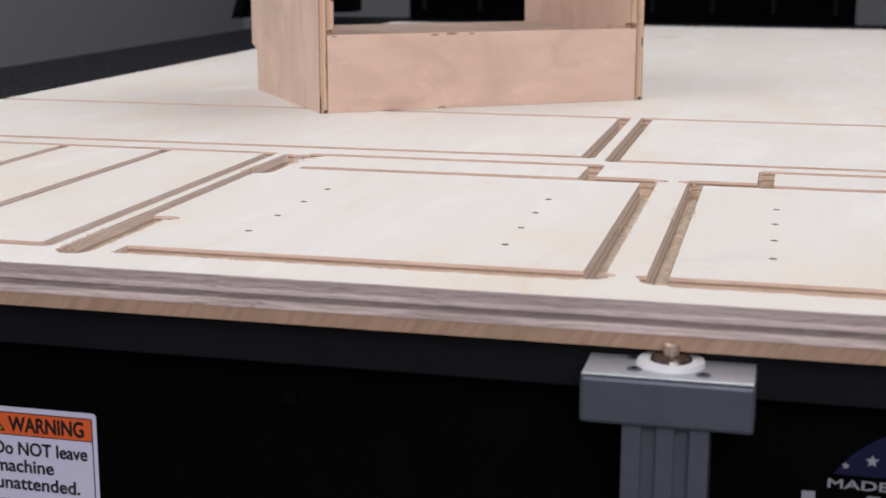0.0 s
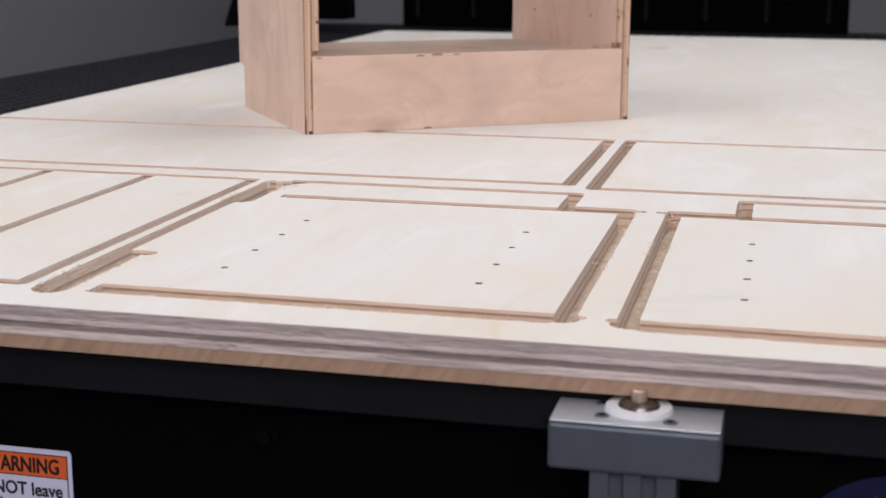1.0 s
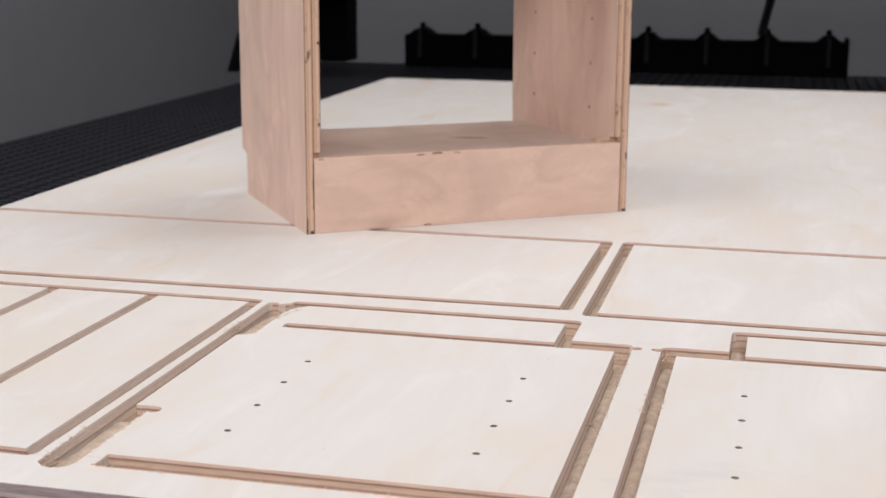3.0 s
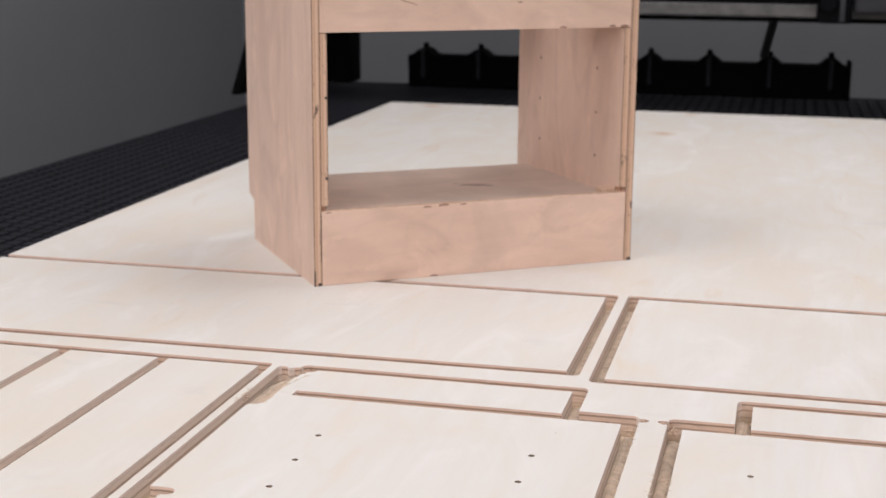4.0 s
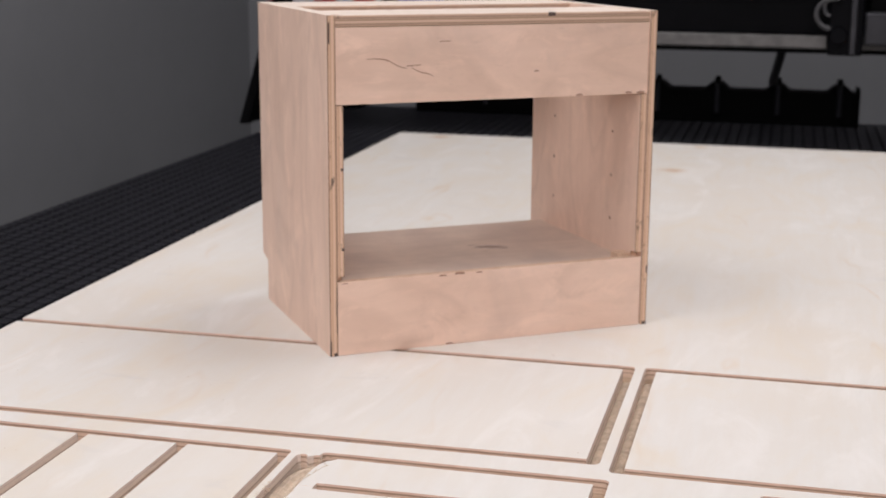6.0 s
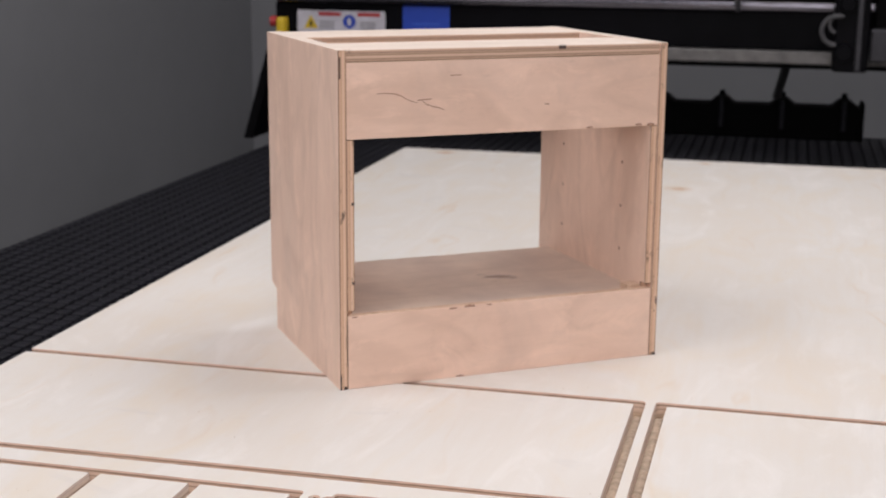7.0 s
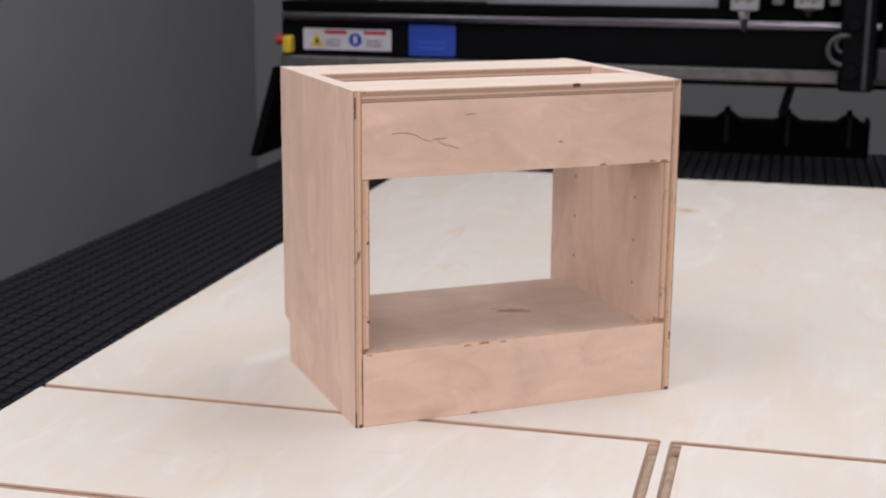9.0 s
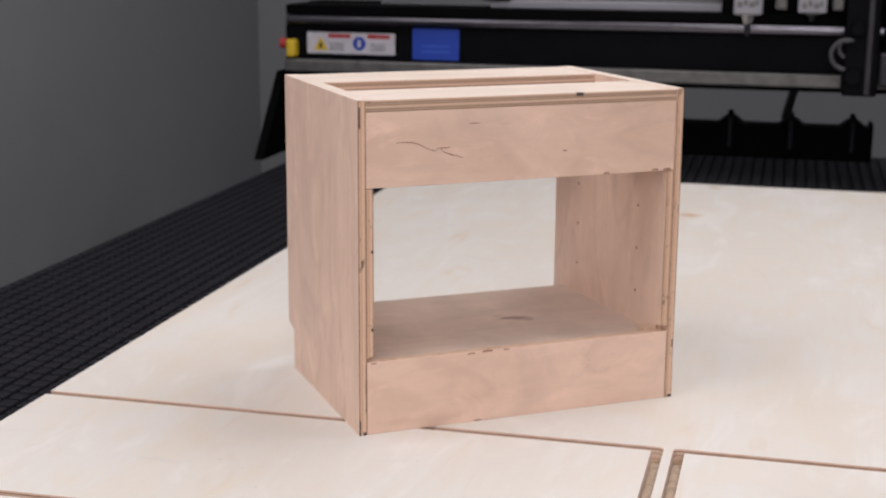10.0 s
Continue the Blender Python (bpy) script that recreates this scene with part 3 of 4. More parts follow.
for x0, y0, x1, y1, w in ((-0.915, -0.88, -0.915, 0.24, 0.27), (-0.915, 2.6, -0.915, 3.3, 0.28), (-0.915, 3.3, -0.885, 3.43, 0.28), (-0.885, 3.43, -0.82, 3.55, 0.24), (-0.82, 3.55, -0.7, 3.63, 0.17), (-0.85, 0.31, -0.75, 0.305, 0.14)):
    capsule(cut, x0, y0, x1, y1, w)
# the square near end of the panel's front cut
prism(cut, [(-0.637, -0.882), (-0.5, -0.882), (-0.5, -0.668), (-0.637, -0.668)], -0.1, PT + 0.1)
prism(cut, [(-0.612, 2.81), (-0.5, 2.81), (-0.5, 2.96), (-0.612, 2.96)], -0.1, PT + 0.1)
# veneer torn away in a shallow, ragged strip along the near rims
tear = random.Random(21)
for x0, x1, y in ((-0.66, 2.56, -0.87), (3.12, 6.45, -0.915)):
    steps = int((x1 - x0) / 0.05)
    rim = [(x0 + (x1 - x0) * k / steps, y - 0.03 - tear.uniform(0.0, 0.035) * (1.0 if 0 < k < steps else 0.0)) for k in range(steps + 1)]
    prism(cut, rim + [(x1, y), (x0, y)], PT - 0.01, PT + 0.1)
# hairline cuts that part the panel at its tabs
capsule(cut, -0.9, -0.75, -0.5, -0.75, 0.004, ends=2)
capsule(cut, -0.9, 2.87, -0.5, 2.87, 0.004, ends=2)
HOLES = [(x, 0.606 * k) for x in (0.0, 1.91, 3.735, 5.65) for k in range(4)]
for x, y in HOLES:
    capsule(cut, x - 0.0005, y, x + 0.0005, y, 0.056, 0.05, PT + 0.1, 8)

base = bmesh.new()
box(base, SX0, SX1, SY0, SY1, 0.0, PT)
base_ob = new("board", mesh_of("board", base))
cut_ob = new("cutter", mesh_of("cutter", cut))
mod = base_ob.modifiers.new("cut", "BOOLEAN")
mod.operation, mod.solver, mod.object, mod.use_self = "DIFFERENCE", "EXACT", cut_ob, True
bpy.context.view_layer.update()
cut_mesh = bpy.data.meshes.new_from_object(base_ob.evaluated_get(bpy.context.evaluated_depsgraph_get()))
bpy.data.objects.remove(base_ob)
bpy.data.objects.remove(cut_ob)

whole = bmesh.new()
whole.from_mesh(cut_mesh)
left_over = set(whole.verts)
islands = []
while left_over:
    stack, island = [left_over.pop()], set()
    while stack:
        v = stack.pop()
        island.add(v)
        for e in v.link_edges:
            w = e.other_vert(v)
            if w in left_over:
                left_over.discard(w)
                stack.append(w)
    islands.append(island)
islands.sort(key=len, reverse=True)
islands.sort(key=lambda s: max(v.co.y for v in s), reverse=True)
for island in islands:
    bm = bmesh.new()
    twin = {}
    for v in sorted(island, key=lambda v: v.index):
        twin[v] = bm.verts.new(v.co)
    for f in whole.faces:
        if f.verts[0] in island:
            nf = bm.faces.new([twin[v] for v in f.verts])
            c = f.calc_center_median() / U
            if any((c.x - hx) ** 2 + (c.y - hy) ** 2 < 0.0009 and c.z < PT - 0.001 for hx, hy in HOLES):
                nf.material_index = 3
            elif f.normal.z > 0.7 and c.z < PT - 0.004:
                nf.material_index = 2
            elif abs(f.normal.z) > 0.7:
                nf.material_index = 0
            elif c.y < SY0 + 0.01 or c.y > SY1 - 0.01 or c.x < SX0 + 0.01 or c.x > SX1 - 0.01:
                nf.material_index = 1
            else:
                nf.material_index = 2 if abs(f.normal.y) > abs(f.normal.x) else 4
    me = bpy.data.meshes.new("cut_panel")
    bm.to_mesh(me)
    ext = [max(v.co[k] for v in bm.verts) - min(v.co[k] for v in bm.verts) for k in range(2)]
    bm.free()
    for m in (SHEET_FACE, SHEET_EDGE, SHEET_CUT, BORE_SHADE, SHEET_CROSS):
        me.materials.append(m)
    ob = new("web" if ext[1] > 20 * U else "cut_panel", me)
    ob.parent = sheet
whole.free()
bpy.data.meshes.remove(cut_mesh)

def splinters():
    """Torn fibres along the rims of the cuts."""
    rng = random.Random(5)
    verts, faces = [], []
    rims = [(2.705, 0.2, 2.705, 2.9, 55), (2.963, 1.2, 2.963, 1.8, 26), (3.1, 1.3, 3.1, 1.6, 12), (-0.78, -0.9, -0.78, 0.2, 110), (-0.775, 2.5, -0.775, 3.6, 50), (-0.6, -0.91, 2.5, -0.91, 90), (3.1, -0.955, 6.0, -0.955, 40), (-0.78, 3.0, -0.66, 3.45, 40), (-1.05, -0.9, -1.05, -0.2, 40), (-1.06, 2.5, -1.06, 2.9, 30), (-0.5, 2.81, 2.5, 2.81, 40)]
    for x0, y0, x1, y1, count in rims:
        for _ in range(count):
            f = rng.random()
            x, y = x0 + (x1 - x0) * f + rng.uniform(-0.008, 0.008), y0 + (y1 - y0) * f + rng.uniform(-0.008, 0.008)
            a, ln, w = rng.uniform(0, 2 * math.pi), rng.uniform(0.015, 0.05), rng.uniform(0.002, 0.005)
            up = rng.uniform(0.0, 0.02)
            dx, dy = math.cos(a), math.sin(a)
            k = len(verts)
            for px, py, pz in ((-dy * w, dx * w, 0.0), (dy * w, -dx * w, 0.0), (dx * ln, dy * ln, up), (0.0, 0.0, 0.006)):
                verts.append(((x + px) * U, (y + py) * U, (PT - 0.001 + pz) * U))
            faces += [(k, k + 1, k + 2), (k + 1, k + 3, k + 2), (k + 3, k, k + 2), (k, k + 3, k + 1)]
    me = bpy.data.meshes.new("splinters")
    me.from_pydata(verts, [], faces)
    me.materials.append(FIBRE)
    return me


def dust_along(path, wide, high, seed, peak=0.35, left=0.5, grooves=0.0):
    """Packed sawdust along a cut: an uneven ridge that follows a line of points, higher at its left rim than at its right."""
    noise.seed_set(seed)
    spots = []
    for (xa, ya), (xb, yb) in zip(path, path[1:]):
        n = max(1, int(math.hypot(xb - xa, yb - ya) / 0.018))
        spots += [(xa + (xb - xa) * k / n, ya + (yb - ya) * k / n) for k in range(n)]
    spots.append(path[-1])
    nx, ny = 14, len(spots) - 1
    verts, faces = [], []
    for j, (cx, cy) in enumerate(spots):
        (xa, ya), (xb, yb) = spots[max(0, j - 4)], spots[min(ny, j + 4)]
        ln = math.hypot(xb - xa, yb - ya)
        ox, oy = (yb - ya) / ln, -(xb - xa) / ln
        end = min(1.0, 0.35 + j / 6, 0.35 + (ny - j) / 6)
        for i in range(nx + 1):
            f = i / nx
            x, y = cx + ox * (f - 0.5) * wide, cy + oy * (f - 0.5) * wide
            rise = left + (1 - left) * math.sin(0.5 * math.pi * f / peak) if f < peak else math.cos(0.5 * math.pi * (f - peak) / (1 - peak)) ** 0.8
            rise -= grooves * (0.5 + 0.5 * math.sin(f * 19.0))
            z = end * high * rise * (0.92 + 0.16 * noise.noise((x * 4, y * 4, seed)))
            z += 0.006 * noise.noise((x * 42, y * 42, seed)) + 0.008 * noise.noise((x * 90, y * 90, seed))
            verts.append((x * U, y * U, max(0.004, z + 0.012) * U))
    for j in range(ny):
        for i in range(nx):
            k = j * (nx + 1) + i
            faces.append((k, k + 1, k + nx + 2, k + nx + 1))
    me = bpy.data.meshes.new("sawdust")
    me.from_pydata(verts, [], faces)
    me.materials.append(DUST)
    ob = new("sawdust", me)
    ob.parent = sheet
    return tagged(ob, "packed tan sawdust lying in the cut", kind="stuff")


dust_along([(-0.912, -0.98), (-0.912, 0.34)], 0.262, 0.085, 3, 0.2, 0.95)
dust_along([(-0.912, 2.5), (-0.912, 3.3), (-0.883, 3.43), (-0.82, 3.55), (-0.73, 3.61)], 0.25, 0.1, 4, 0.25, 0.95, 0.3)
dust_along([(2.63, -0.78), (2.63, 2.95)], 0.14, 0.05, 5)
dust_along([(3.035, -0.8), (3.035, 2.95)], 0.136, 0.055, 6)
dust_along([(1.9, 4.25), (1.9, 7.4)], 0.138, 0.045, 7)
dust_along([(2.16, 4.08), (2.16, 7.4)], 0.138, 0.05, 8)
dust_along([(2.06, 2.9), (2.06, 3.64)], 0.138, 0.06, 9)
dust_along([(3.63, 2.9), (3.63, 3.62)], 0.138, 0.06, 10)
noise.seed_set(1)


def wood_chips():
    """Small clumps of torn chips at the corners of the cuts."""
    rng = random.Random(9)
    verts, faces = [], []
    for cx, cy, spread, count in ((2.76, 2.955, 0.03, 40), (2.91, 2.955, 0.03, 40), (-1.06, 2.72, 0.05, 34), (-1.0, -0.86, 0.07, 60), (3.03, 2.85, 0.05, 30), (2.63, 2.7, 0.05, 20), (3.04, 1.6, 0.04, 14), (2.62, 0.9, 0.05, 18), (-0.8, 3.6, 0.05, 24)):
        for _ in range(count):
            x, y = rng.gauss(cx, spread * 0.6), rng.gauss(cy, spread)
            z, r = PT + rng.uniform(-0.07, 0.005), rng.uniform(0.008, 0.02)
            k = len(verts)
            for _ in range(4):
                verts.append(((x + rng.uniform(-r, r)) * U, (y + rng.uniform(-r, r)) * U, (z + rng.uniform(-r, r) * 0.6) * U))
            faces += [(k, k + 1, k + 2), (k, k + 3, k + 1), (k + 1, k + 3, k + 2), (k + 2, k + 3, k)]
    me = bpy.data.meshes.new("wood_chips")
    me.from_pydata(verts, [], faces)
    me.materials.append(CHIP)
    return me


chips_ob = new("chip_debris", wood_chips())
chips_ob.parent = sheet
tagged(chips_ob, "brown torn wood chips at the corners of the cuts", kind="stuff")
fuzz = new("torn_fibre", splinters())
fuzz.parent = sheet
tagged(fuzz, "pale torn wood fibres along the cuts", kind="stuff")

# ---- small plywood cabinet ----
CW, CD, CH, ST, RB = 4.5, 3.33, 4.24, 0.2, 0.1
cab = thing("small_cabinet", -1.79, 6.904, 0.001, "small unfinished plywood cabinet standing on the sheet", "cabinet", turn=math.degrees(math.atan2(2.61, 3.67)))


def side(x0, x1, inner):
    """A side board: notched at its lower back; its inner half is cut back at the front for the boards. inner: 1 or -1."""
    bm = bmesh.new()
    back = [(0.0, 0.0), (3.06, 0.0), (3.06, 0.58), (CD, 0.64), (CD, CH), (0.0, CH)]
    xa, xb = (x0, x0 + RB) if inner > 0 else (x1 - RB, x1)
    low = [(0.0, 0.0), (3.06, 0.0), (3.06, 0.58), (CD, 0.64), (CD, CH), (0.0, CH)]
    prism(bm, low, xa, xb)
    xa, xb = (x0 + RB, x1) if inner > 0 else (x0, x1 - RB)
    half = [(0.13, 0.0), (3.06, 0.0), (3.06, 0.58), (CD, 0.64), (CD, CH), (0.13, CH), (0.13, 3.15), (0.012, 3.15), (0.012, 1.02), (0.13, 1.02)]
    prism(bm, half, xa, xb)
    for v in bm.verts:
        v.co = Vector((v.co.z, v.co.x, v.co.y))
    return bm


def boards(name, bm, face, edge_axis, label="", edge=None):
    """Links a board; faces along edge_axis are left as face, all others are edges."""
    ob = part(name, bm, face, cab, label)
    ob.data.materials.append(edge or CAB_EDGE)
    for p in ob.data.polygons:
        if abs(p.normal[edge_axis]) < 0.7:
            p.material_index = 1
    return ob


side_l = boards("side_board", side(0.0, ST, 1), CAB_FACE, 0)
side_r = boards("side_board", side(CW - ST, CW, -1), CAB_FACE, 0)
for ob in (side_l, side_r):
    ob.data.materials.append(SIDE_EDGE)
    ob.data.materials.append(CAB_TOP)
    for p in ob.data.polygons:
        if p.normal.y < -0.7:
            p.material_index = 2
        elif p.normal.z > 0.7 and p.center.z > 4.0 * U:
            p.material_index = 3
toe = boards("toe_board", B(RB + 0.006, CW - RB - 0.006, 0.004, 0.126, 0.0, 0.95, bevel=0.006), CAB_FRONT, 1)
rail_board = boards("front_rail", B(RB + 0.006, CW - RB - 0.006, 0.01, 0.126, 3.16, 4.09, bevel=0.006), CAB_FRONT, 1)
boards("deck", B(ST + 0.003, CW - ST - 0.003, 0.13, 3.0, 0.74, 0.895), CAB_DECK, 2, "dusty greyish plywood deck")
boards("top_stretcher", B(RB + 0.006, CW - RB - 0.006, 0.02, 1.1, 4.095, CH - 0.004, bevel=0.006), CAB_TOP, 2, edge=LEVEL_EDGE)
boards("top_stretcher", B(ST + 0.003, CW - ST - 0.003, 2.15, CD - 0.01, 4.095, CH - 0.004, bevel=0.006), CAB_TOP, 2, edge=LEVEL_EDGE)
for y in (0.75, 2.55):
    for k in range(4):
        hole = rod(bmesh.new(), (CW - ST + 0.0005, y, 1.35 + 0.606 * k), (CW - ST - 0.003, y, 1.35 + 0.606 * k), 0.022, sides=14)
        part("pin_hole", hole, DARK_CRACK, side_r, "dark drilled hole")

def stroke(points, y, w):
    """A shallow line of varying width on a board that faces the front."""
    bm = bmesh.new()
    last = None
    for k, (x, z) in enumerate(points):
        h = w * (0.4 + 0.6 * math.sin(math.pi * (k + 0.5) / len(points)))
        pair = (bm.verts.new((x, y, z - h)), bm.verts.new((x, y, z + h)))
        if last:
            bm.faces.new((last[0], pair[0], pair[1], last[1]))
        last = pair
    made = bmesh.ops.extrude_face_region(bm, geom=bm.faces[:])
    bmesh.ops.translate(bm, vec=(0, 0.004, 0), verts=[e for e in made["geom"] if isinstance(e, bmesh.types.BMVert)])
    return bm


for pts in ([(0.5, 3.705), (0.6, 3.71), (0.72, 3.7), (0.8, 3.675), (0.87, 3.63), (0.94, 3.6), (1.02, 3.58)], [(1.08, 3.6), (1.14, 3.555), (1.22, 3.525), (1.3, 3.51), (1.37, 3.48)], [(1.02, 3.61), (1.1, 3.615), (1.2, 3.62)], [(1.45, 3.9), (1.52, 3.905), (1.6, 3.905)]):
    part("crack", stroke(pts, 0.0075, 0.007), DARK_CRACK, rail_board, "thin brown crack in the veneer")
for x, z, w in ((2.78, 3.5, 0.014), (3.4, 3.172, 0.02), (4.12, 3.18, 0.02), (4.3, 3.175, 0.025)):
    part("blemish", stroke([(x - 2.5 * w, z), (x, z + 0.3 * w), (x + 2.0 * w, z)], 0.0075, w * 0.7), DARK_CRACK, rail_board, "dark brown spot")
for x, z, w in ((1.52, 0.925, 0.022), (1.75, 0.935, 0.03), (2.02, 0.93, 0.018), (0.2, 0.93, 0.016), (1.62, 0.012, 0.022)):
    part("blemish", stroke([(x - 2.5 * w, z), (x, z + 0.25 * w), (x + 2.2 * w, z)], 0.0015, w * 0.5), DARK_CRACK, toe, "dark brown spot")
part("chip", B(2.93, 3.03, 0.0165, 0.03, 4.19, CH - 0.0035), DARK_GLUE, cab, "dark chipped spot")
for z in (1.35, 2.35):
    part("screw_hole", B(0.165, 0.2005, 0.0085, 0.03, z, z + 0.035), DARK_GLUE, side_l, "small dark hole")
part("corner_block", B(CW - ST - 0.2, CW - ST - 0.002, 0.13, 0.32, 0.896, 0.985), CAB_EDGE, cab)

for x, z, h, w in ((0.012, 3.9, 0.26, 0.02), (0.0, 0.0, 0.2, 0.022), (0.05, 0.0, 0.04, 0.05), (CW - 0.06, 0.0, 0.04, 0.06), (0.09, 0.3, 0.6, 0.01), (CW - 0.03, 0.72, 0.1, 0.02)):
    part("burn_mark", B(x, x + w, -0.0015, 0.01, z, z + h), DARK_GLUE, side_l if x < 1 else side_r, "dark scorched edge")

# ---- the gantry ----
GY = 29.0
gantry = thing("router_gantry", 0, GY, TZ, "black machine gantry with steel rails and a tool carriage", "machine gantry")
gz = -TZ


def at_gantry(x0, x1, y0, y1, za, zb, bevel=0.0):
    return B(x0, x1, y0, y1, za + gz, zb + gz, bevel=bevel)


part("beam", at_gantry(-10.9, 14.0, 0.0, 2.0, 2.67, 3.66, 0.02), ENAMEL, gantry, "black box beam")
rail = B(-10.85, 14.0, -0.22, 1.0, 3.662 + gz, 3.92 + gz, bevel=0.11, segments=5)
part("rail", rail, RAIL, gantry, "bright ground steel rail")
part("rail_cover", at_gantry(-10.85, 14.0, -0.1, 1.4, 3.921, 4.2, 0.02), BLACK_PAINT, gantry)
part("cable_tray", at_gantry(-5.0, 1.3, 0.3, 1.3, 4.201, 4.4, 0.03), NYLON_GREY, gantry, "bright folded metal tray")
part("upper_beam", at_gantry(-4.4, 1.3, 1.31, 2.0, 4.201, 6.6, 0.02), GREY_PANEL, gantry, "grey painted upper beam")
part("bracket", at_gantry(-5.2, -4.45, 0.2, 1.9, 4.401, 6.6, 0.02), BLACK_PAINT, gantry)
part("upper_beam", at_gantry(1.31, 14.0, 0.15, 2.0, 4.201, 6.6, 0.02), BLACK_PAINT, gantry)
part("lower_rail", at_gantry(-10.85, 14.0, -0.3, -0.06, 2.33, 2.68, 0.05), TUBE, gantry, "grey steel bar with oily marks")
part("lower_lip", at_gantry(-10.85, 14.0, -0.05, 1.8, 2.2, 2.669, 0.01), BLACK_PAINT, gantry)
up = prism(bmesh.new(), [(-1.9, 0.0), (0.0, 2.3), (3.0, 2.3), (3.0, 0.0)], -11.2, -10.95)
for v in up.verts:
    v.co = Vector((v.co.z, v.co.x, v.co.y + gz))
part("upright", up, BLACK_PAINT, gantry)
part("upright", at_gantry(-10.94, -9.0, 2.1, 3.2, 0.001, 4.2, 0.02), BLACK_PAINT, gantry)

carriage = part("carriage", at_gantry(4.45, 5.3, -1.3, -0.3, 2.25, 7.0, 0.06), ENAMEL, gantry, "black tool carriage")
part("guide_plate", at_gantry(4.98, 5.14, -1.42, -1.301, 2.3, 6.8, 0.03), DARK_STEEL, carriage, "dull aluminium guide")
part("guide_plate", at_gantry(5.45, 7.2, -0.9, -0.3, 2.9, 6.8, 0.03), BLACK_RUBBER, carriage)
part("side_bracket", at_gantry(5.32, 6.6, -1.2, -0.91, 2.5, 3.35, 0.08), DARK_STEEL, carriage)
part("bearing_block", rod(bmesh.new(), (4.75, -1.301, 3.95 + gz), (4.75, -1.5, 3.95 + gz), 0.2, 0.17, 28), ENAMEL, carriage)
part("bearing_block", rod(bmesh.new(), (4.7, -1.301, 2.75 + gz), (4.7, -1.48, 2.75 + gz), 0.24, 0.2, 28), ENAMEL, carriage)


def loop(cx, cz, r, thick, a0, a1, y):
    """A bent hose: an open ring that faces the front."""
    bm, last = bmesh.new(), None
    for k in range(21):
        a = radians(a0 + (a1 - a0) * k / 20)
        ring = []
        for i in range(10):
            b = 2 * math.pi * i / 10
            q = r + thick * math.cos(b)
            ring.append(bm.verts.new((cx + q * math.cos(a), y + thick * math.sin(b), cz + q * math.sin(a))))
        if last:
            for i in range(10):
                bm.faces.new((last[i], last[(i + 1) % 10], ring[(i + 1) % 10], ring[i]))
        else:
            bm.faces.new(ring)
        last = ring
    bm.faces.new(list(reversed(last)))
    return bm


part("hose_loop", loop(4.5, 3.3 + gz, 0.36, 0.06, 80, 270, -1.45), HOSE_GREY, carriage, "looped grey air hose")
part("hose_loop", loop(4.55, 3.45 + gz, 0.22, 0.045, 60, 250, -1.42), HOSE_GREY, carriage, "looped grey air hose")
for x, low in ((2.03, 3.8), (3.62, 4.2)):
    head = part("tool_head", at_gantry(x - 0.36, x + 0.36, -1.3, -0.6, 4.22 if low < 4 else 4.3, 7.0, 0.06), NYLON_GREY, carriage, "pale tool spindle body")
    for k, (dx, w) in enumerate(((-0.2, 0.06), (-0.06, 0.05), (0.1, 0.07), (0.22, 0.04))):
        part("text_bar", at_gantry(x + dx - w, x + dx + w, -1.306, -1.301, 4.42 + 0.05 * (k % 2), 4.56 + 0.05 * (k % 2)), TUBE, head)
    nut = rod(bmesh.new(), (x, -0.95, 4.23 + gz), (x, -0.95, low + 0.2 + gz), 0.19, 0.12, 6)
    part("collet", nut, CHROME, head, "worn chrome collet nut")
    part("bit", rod(bmesh.new(), (x, -0.95, low + 0.2 + gz), (x, -0.95, low - 0.12 + gz), 0.09, 0.06), DARK_STEEL, head, "dark steel cutting bit")
for x in (2.85, 4.25):
    part("tool_head", at_gantry(x - 0.15, x + 0.15, -1.0, -0.5, 4.36, 7.0, 0.06), TUBE, carriage)

sign = thing("safety_sticker", -8.95, GY - 0.003, 3.14, "white safety sticker with red header and symbols", "sticker")
part("backing", plate(-1.3, 1.3, -0.3, 0.3, -0.012, 0.0, 0.04), LABEL_WHITE_SHADED, sign)
for x in (-0.3, 0.85):
    part("header", plate(x - 0.36, x + 0.3, 0.15, 0.26, -0.02, -0.013, 0.02), LABEL_RED, sign)
warn_sign = prism(bmesh.new(), [(-1.1, -0.2), (-0.68, -0.2), (-0.89, 0.17)], -0.02, -0.013)
for v in warn_sign.verts:
    v.co = Vector((v.co.x, v.co.z, v.co.y))
part("symbol", warn_sign, LABEL_YELLOW, sign, "yellow warning triangle")
part("mark", plate(-0.93, -0.85, -0.15, 0.02, -0.026, -0.021, 0.03), LABEL_BLACK, sign)
for x in (-0.45, 0.75):
    for z in (-0.02, -0.1, -0.18):
        part("text_bar", plate(x - 0.18, x + 0.26, z - 0.014, z + 0.014, -0.02, -0.013, 0.008), TUBE, sign)
disc = plate(0.06, 0.44, -0.19, 0.19, -0.026, -0.021, 0.189)
part("symbol", disc, LABEL_BLUE, sign)
part("mark", plate(0.2, 0.3, -0.11, 0.11, -0.032, -0.027, 0.045), LABEL_WHITE_SHADED, sign)
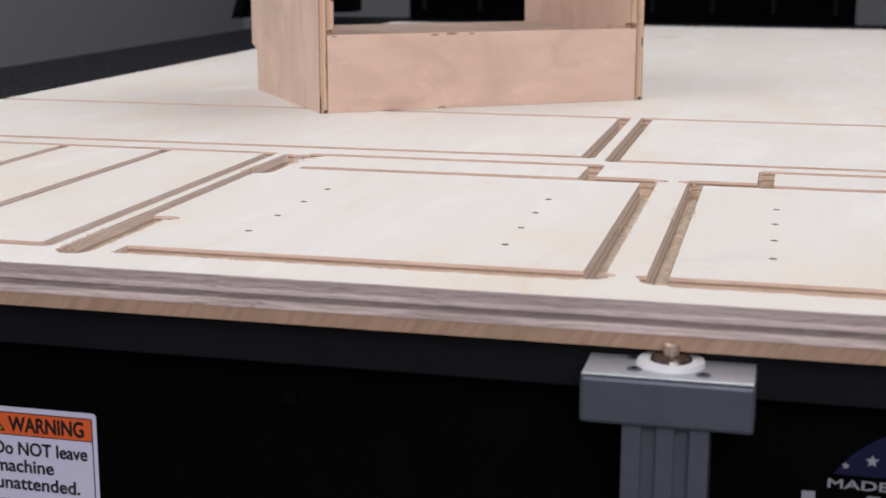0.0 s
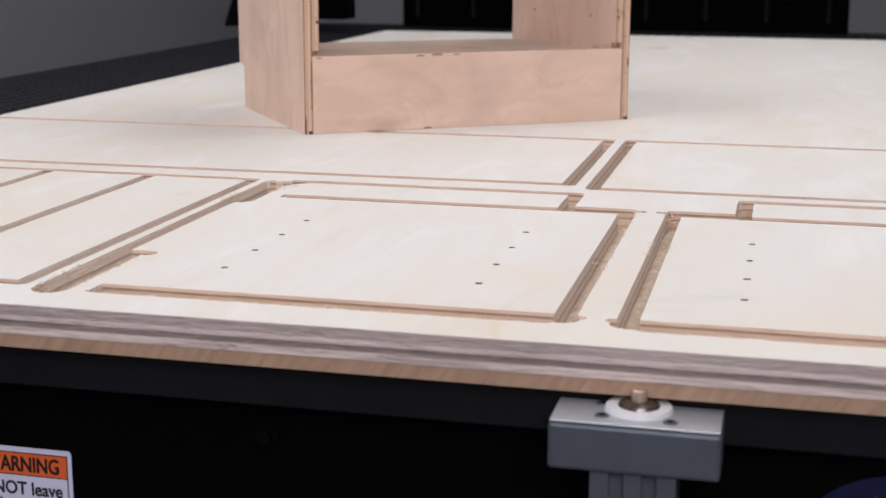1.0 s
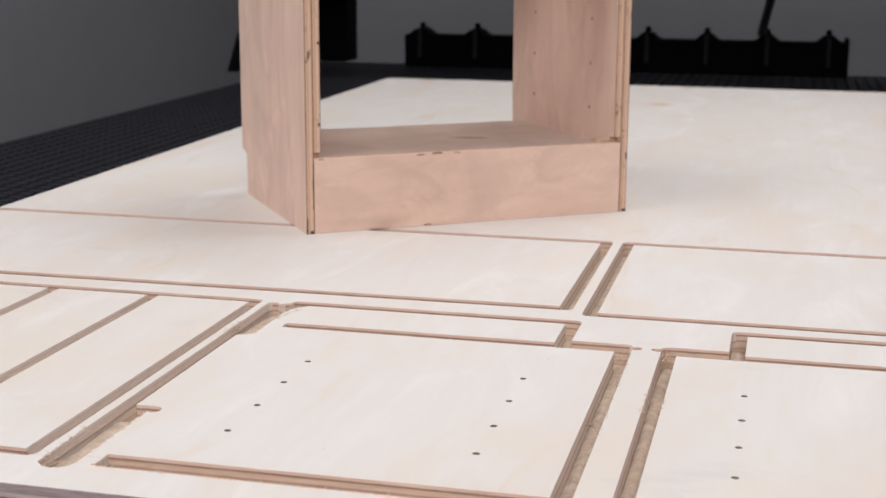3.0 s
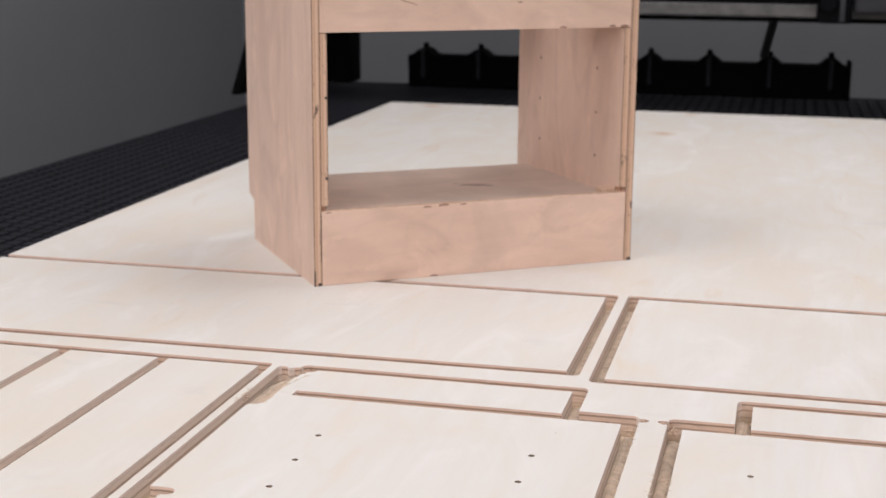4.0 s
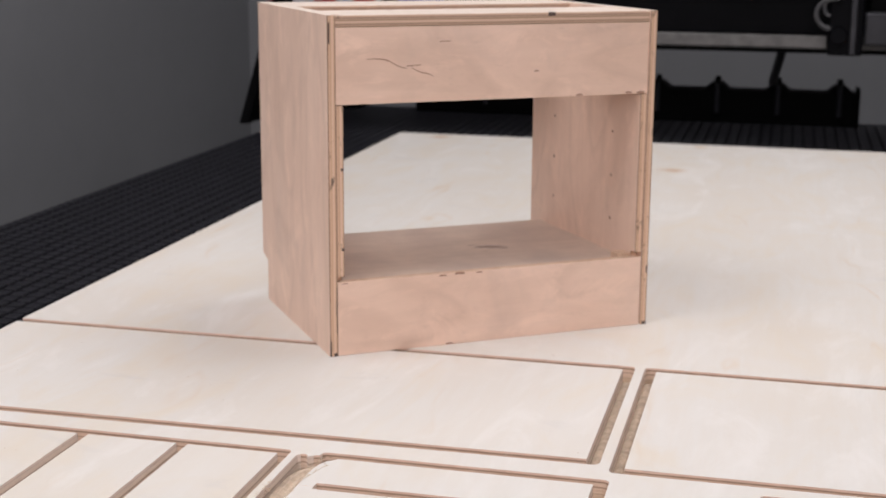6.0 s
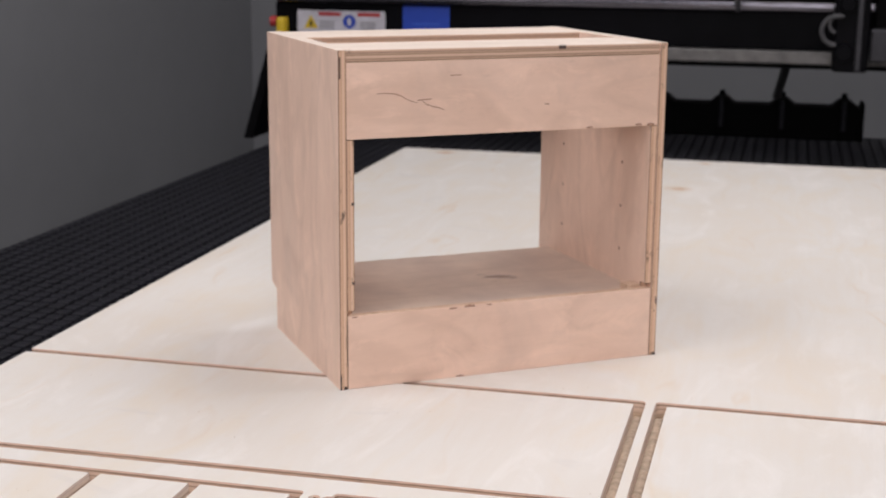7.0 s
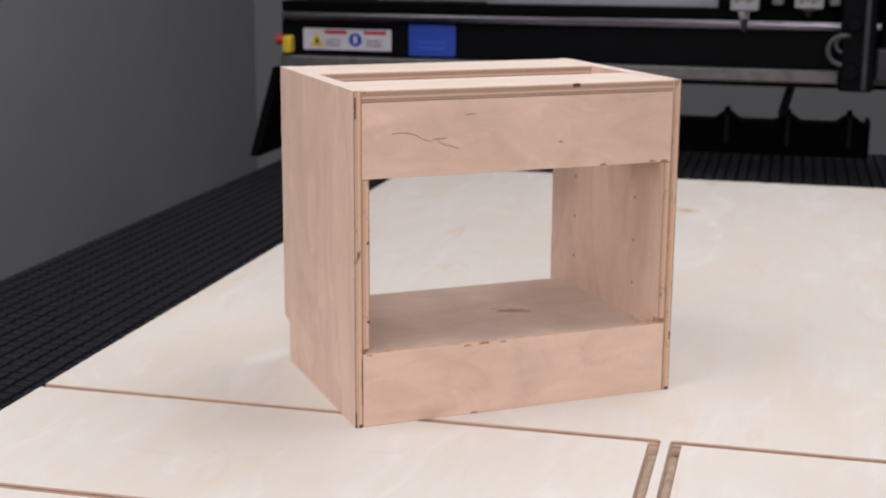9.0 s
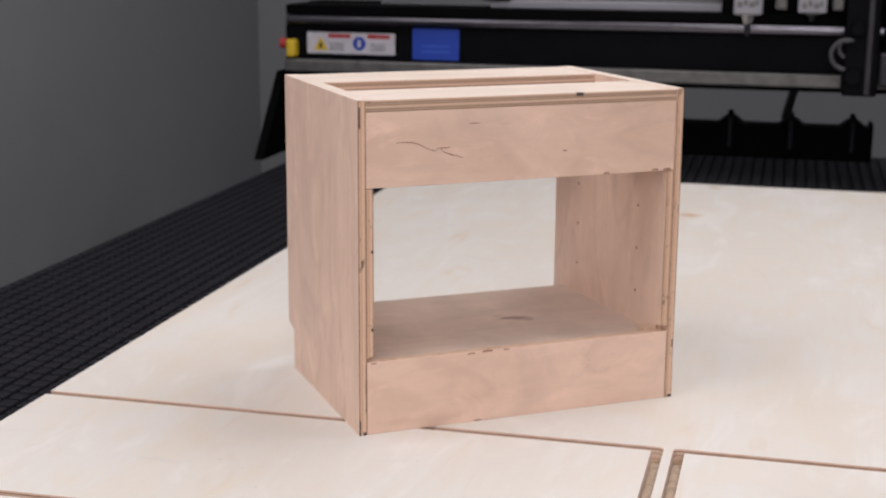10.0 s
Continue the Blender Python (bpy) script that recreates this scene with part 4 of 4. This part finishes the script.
sign2 = thing("blue_sticker", -6.47, GY - 0.003, 3.17, "plain blue rectangular sticker on the black beam", "sticker")
part("backing", plate(-0.67, 0.67, -0.43, 0.43, -0.012, 0.0, 0.03), LABEL_BLUE, sign2)
for z in (-0.2, -0.05):
    part("text_bar", plate(-0.4, 0.4, z - 0.025, z + 0.025, -0.018, -0.013, 0.01), LABEL_PALE_BLUE, sign2)
estop = thing("emergency_stop", -10.75, GY - 0.2, 3.1, "red stop button in a yellow housing", "stop button")
part("housing", B(-0.0, 0.25, -0.25, 0.19, -0.36, 0.14, bevel=0.07, segments=3), LABEL_YELLOW, estop)
part("button", rod(bmesh.new(), (-0.021, -0.05, 0.02), (-0.2, -0.05, 0.02), 0.15), LABEL_RED, estop)

# ---- black clamp housings at the table's far end ----
bank = thing("clamp_bank", -0.9, 33.9, TZ, "row of black rounded clamp housings on a rail", "clamp rail")
part("rail", B(-6.95, 6.4, -0.4, 0.4, 0.001, 1.0, bevel=0.05), BLACK_RUBBER, bank)
for k in range(8):
    x = -6.45 + 1.77 * k
    hump = prism(bmesh.new(), [(x - 0.5, 0.95), (x - 0.34, 1.02), (x - 0.16, 1.17), (x, 1.22), (x + 0.16, 1.17), (x + 0.34, 1.02), (x + 0.5, 0.95), (x + 0.46, 0.3), (x - 0.46, 0.3)], -0.42, 0.38)
    for v in hump.verts:
        v.co = Vector((v.co.x, v.co.z, v.co.y))
    part("housing", hump, BLACK_RUBBER, bank)
    part("knob", rod(bmesh.new(), (x, 0.0, 1.18), (x, 0.0, 1.36), 0.1, 0.08), BLACK_RUBBER, bank)
    part("post", rod(bmesh.new(), (x, -0.45, 0.3), (x, -0.45, 1.15), 0.07, 0.07), PHENOLIC, bank)
part("end_plate", B(6.401, 6.52, -0.5, 0.5, 0.001, 1.12, bevel=0.02), BLACK_RUBBER, bank)
cable = thing("air_hose", 3.1, 33.6, 1.0, "thin grey hose hanging under the gantry", "hose")
part("tube", rod(bmesh.new(), (0.0, 0.0, -0.05), (0.32, -2.0, 1.4), 0.13, sides=12), HOSE_GREY, cable)
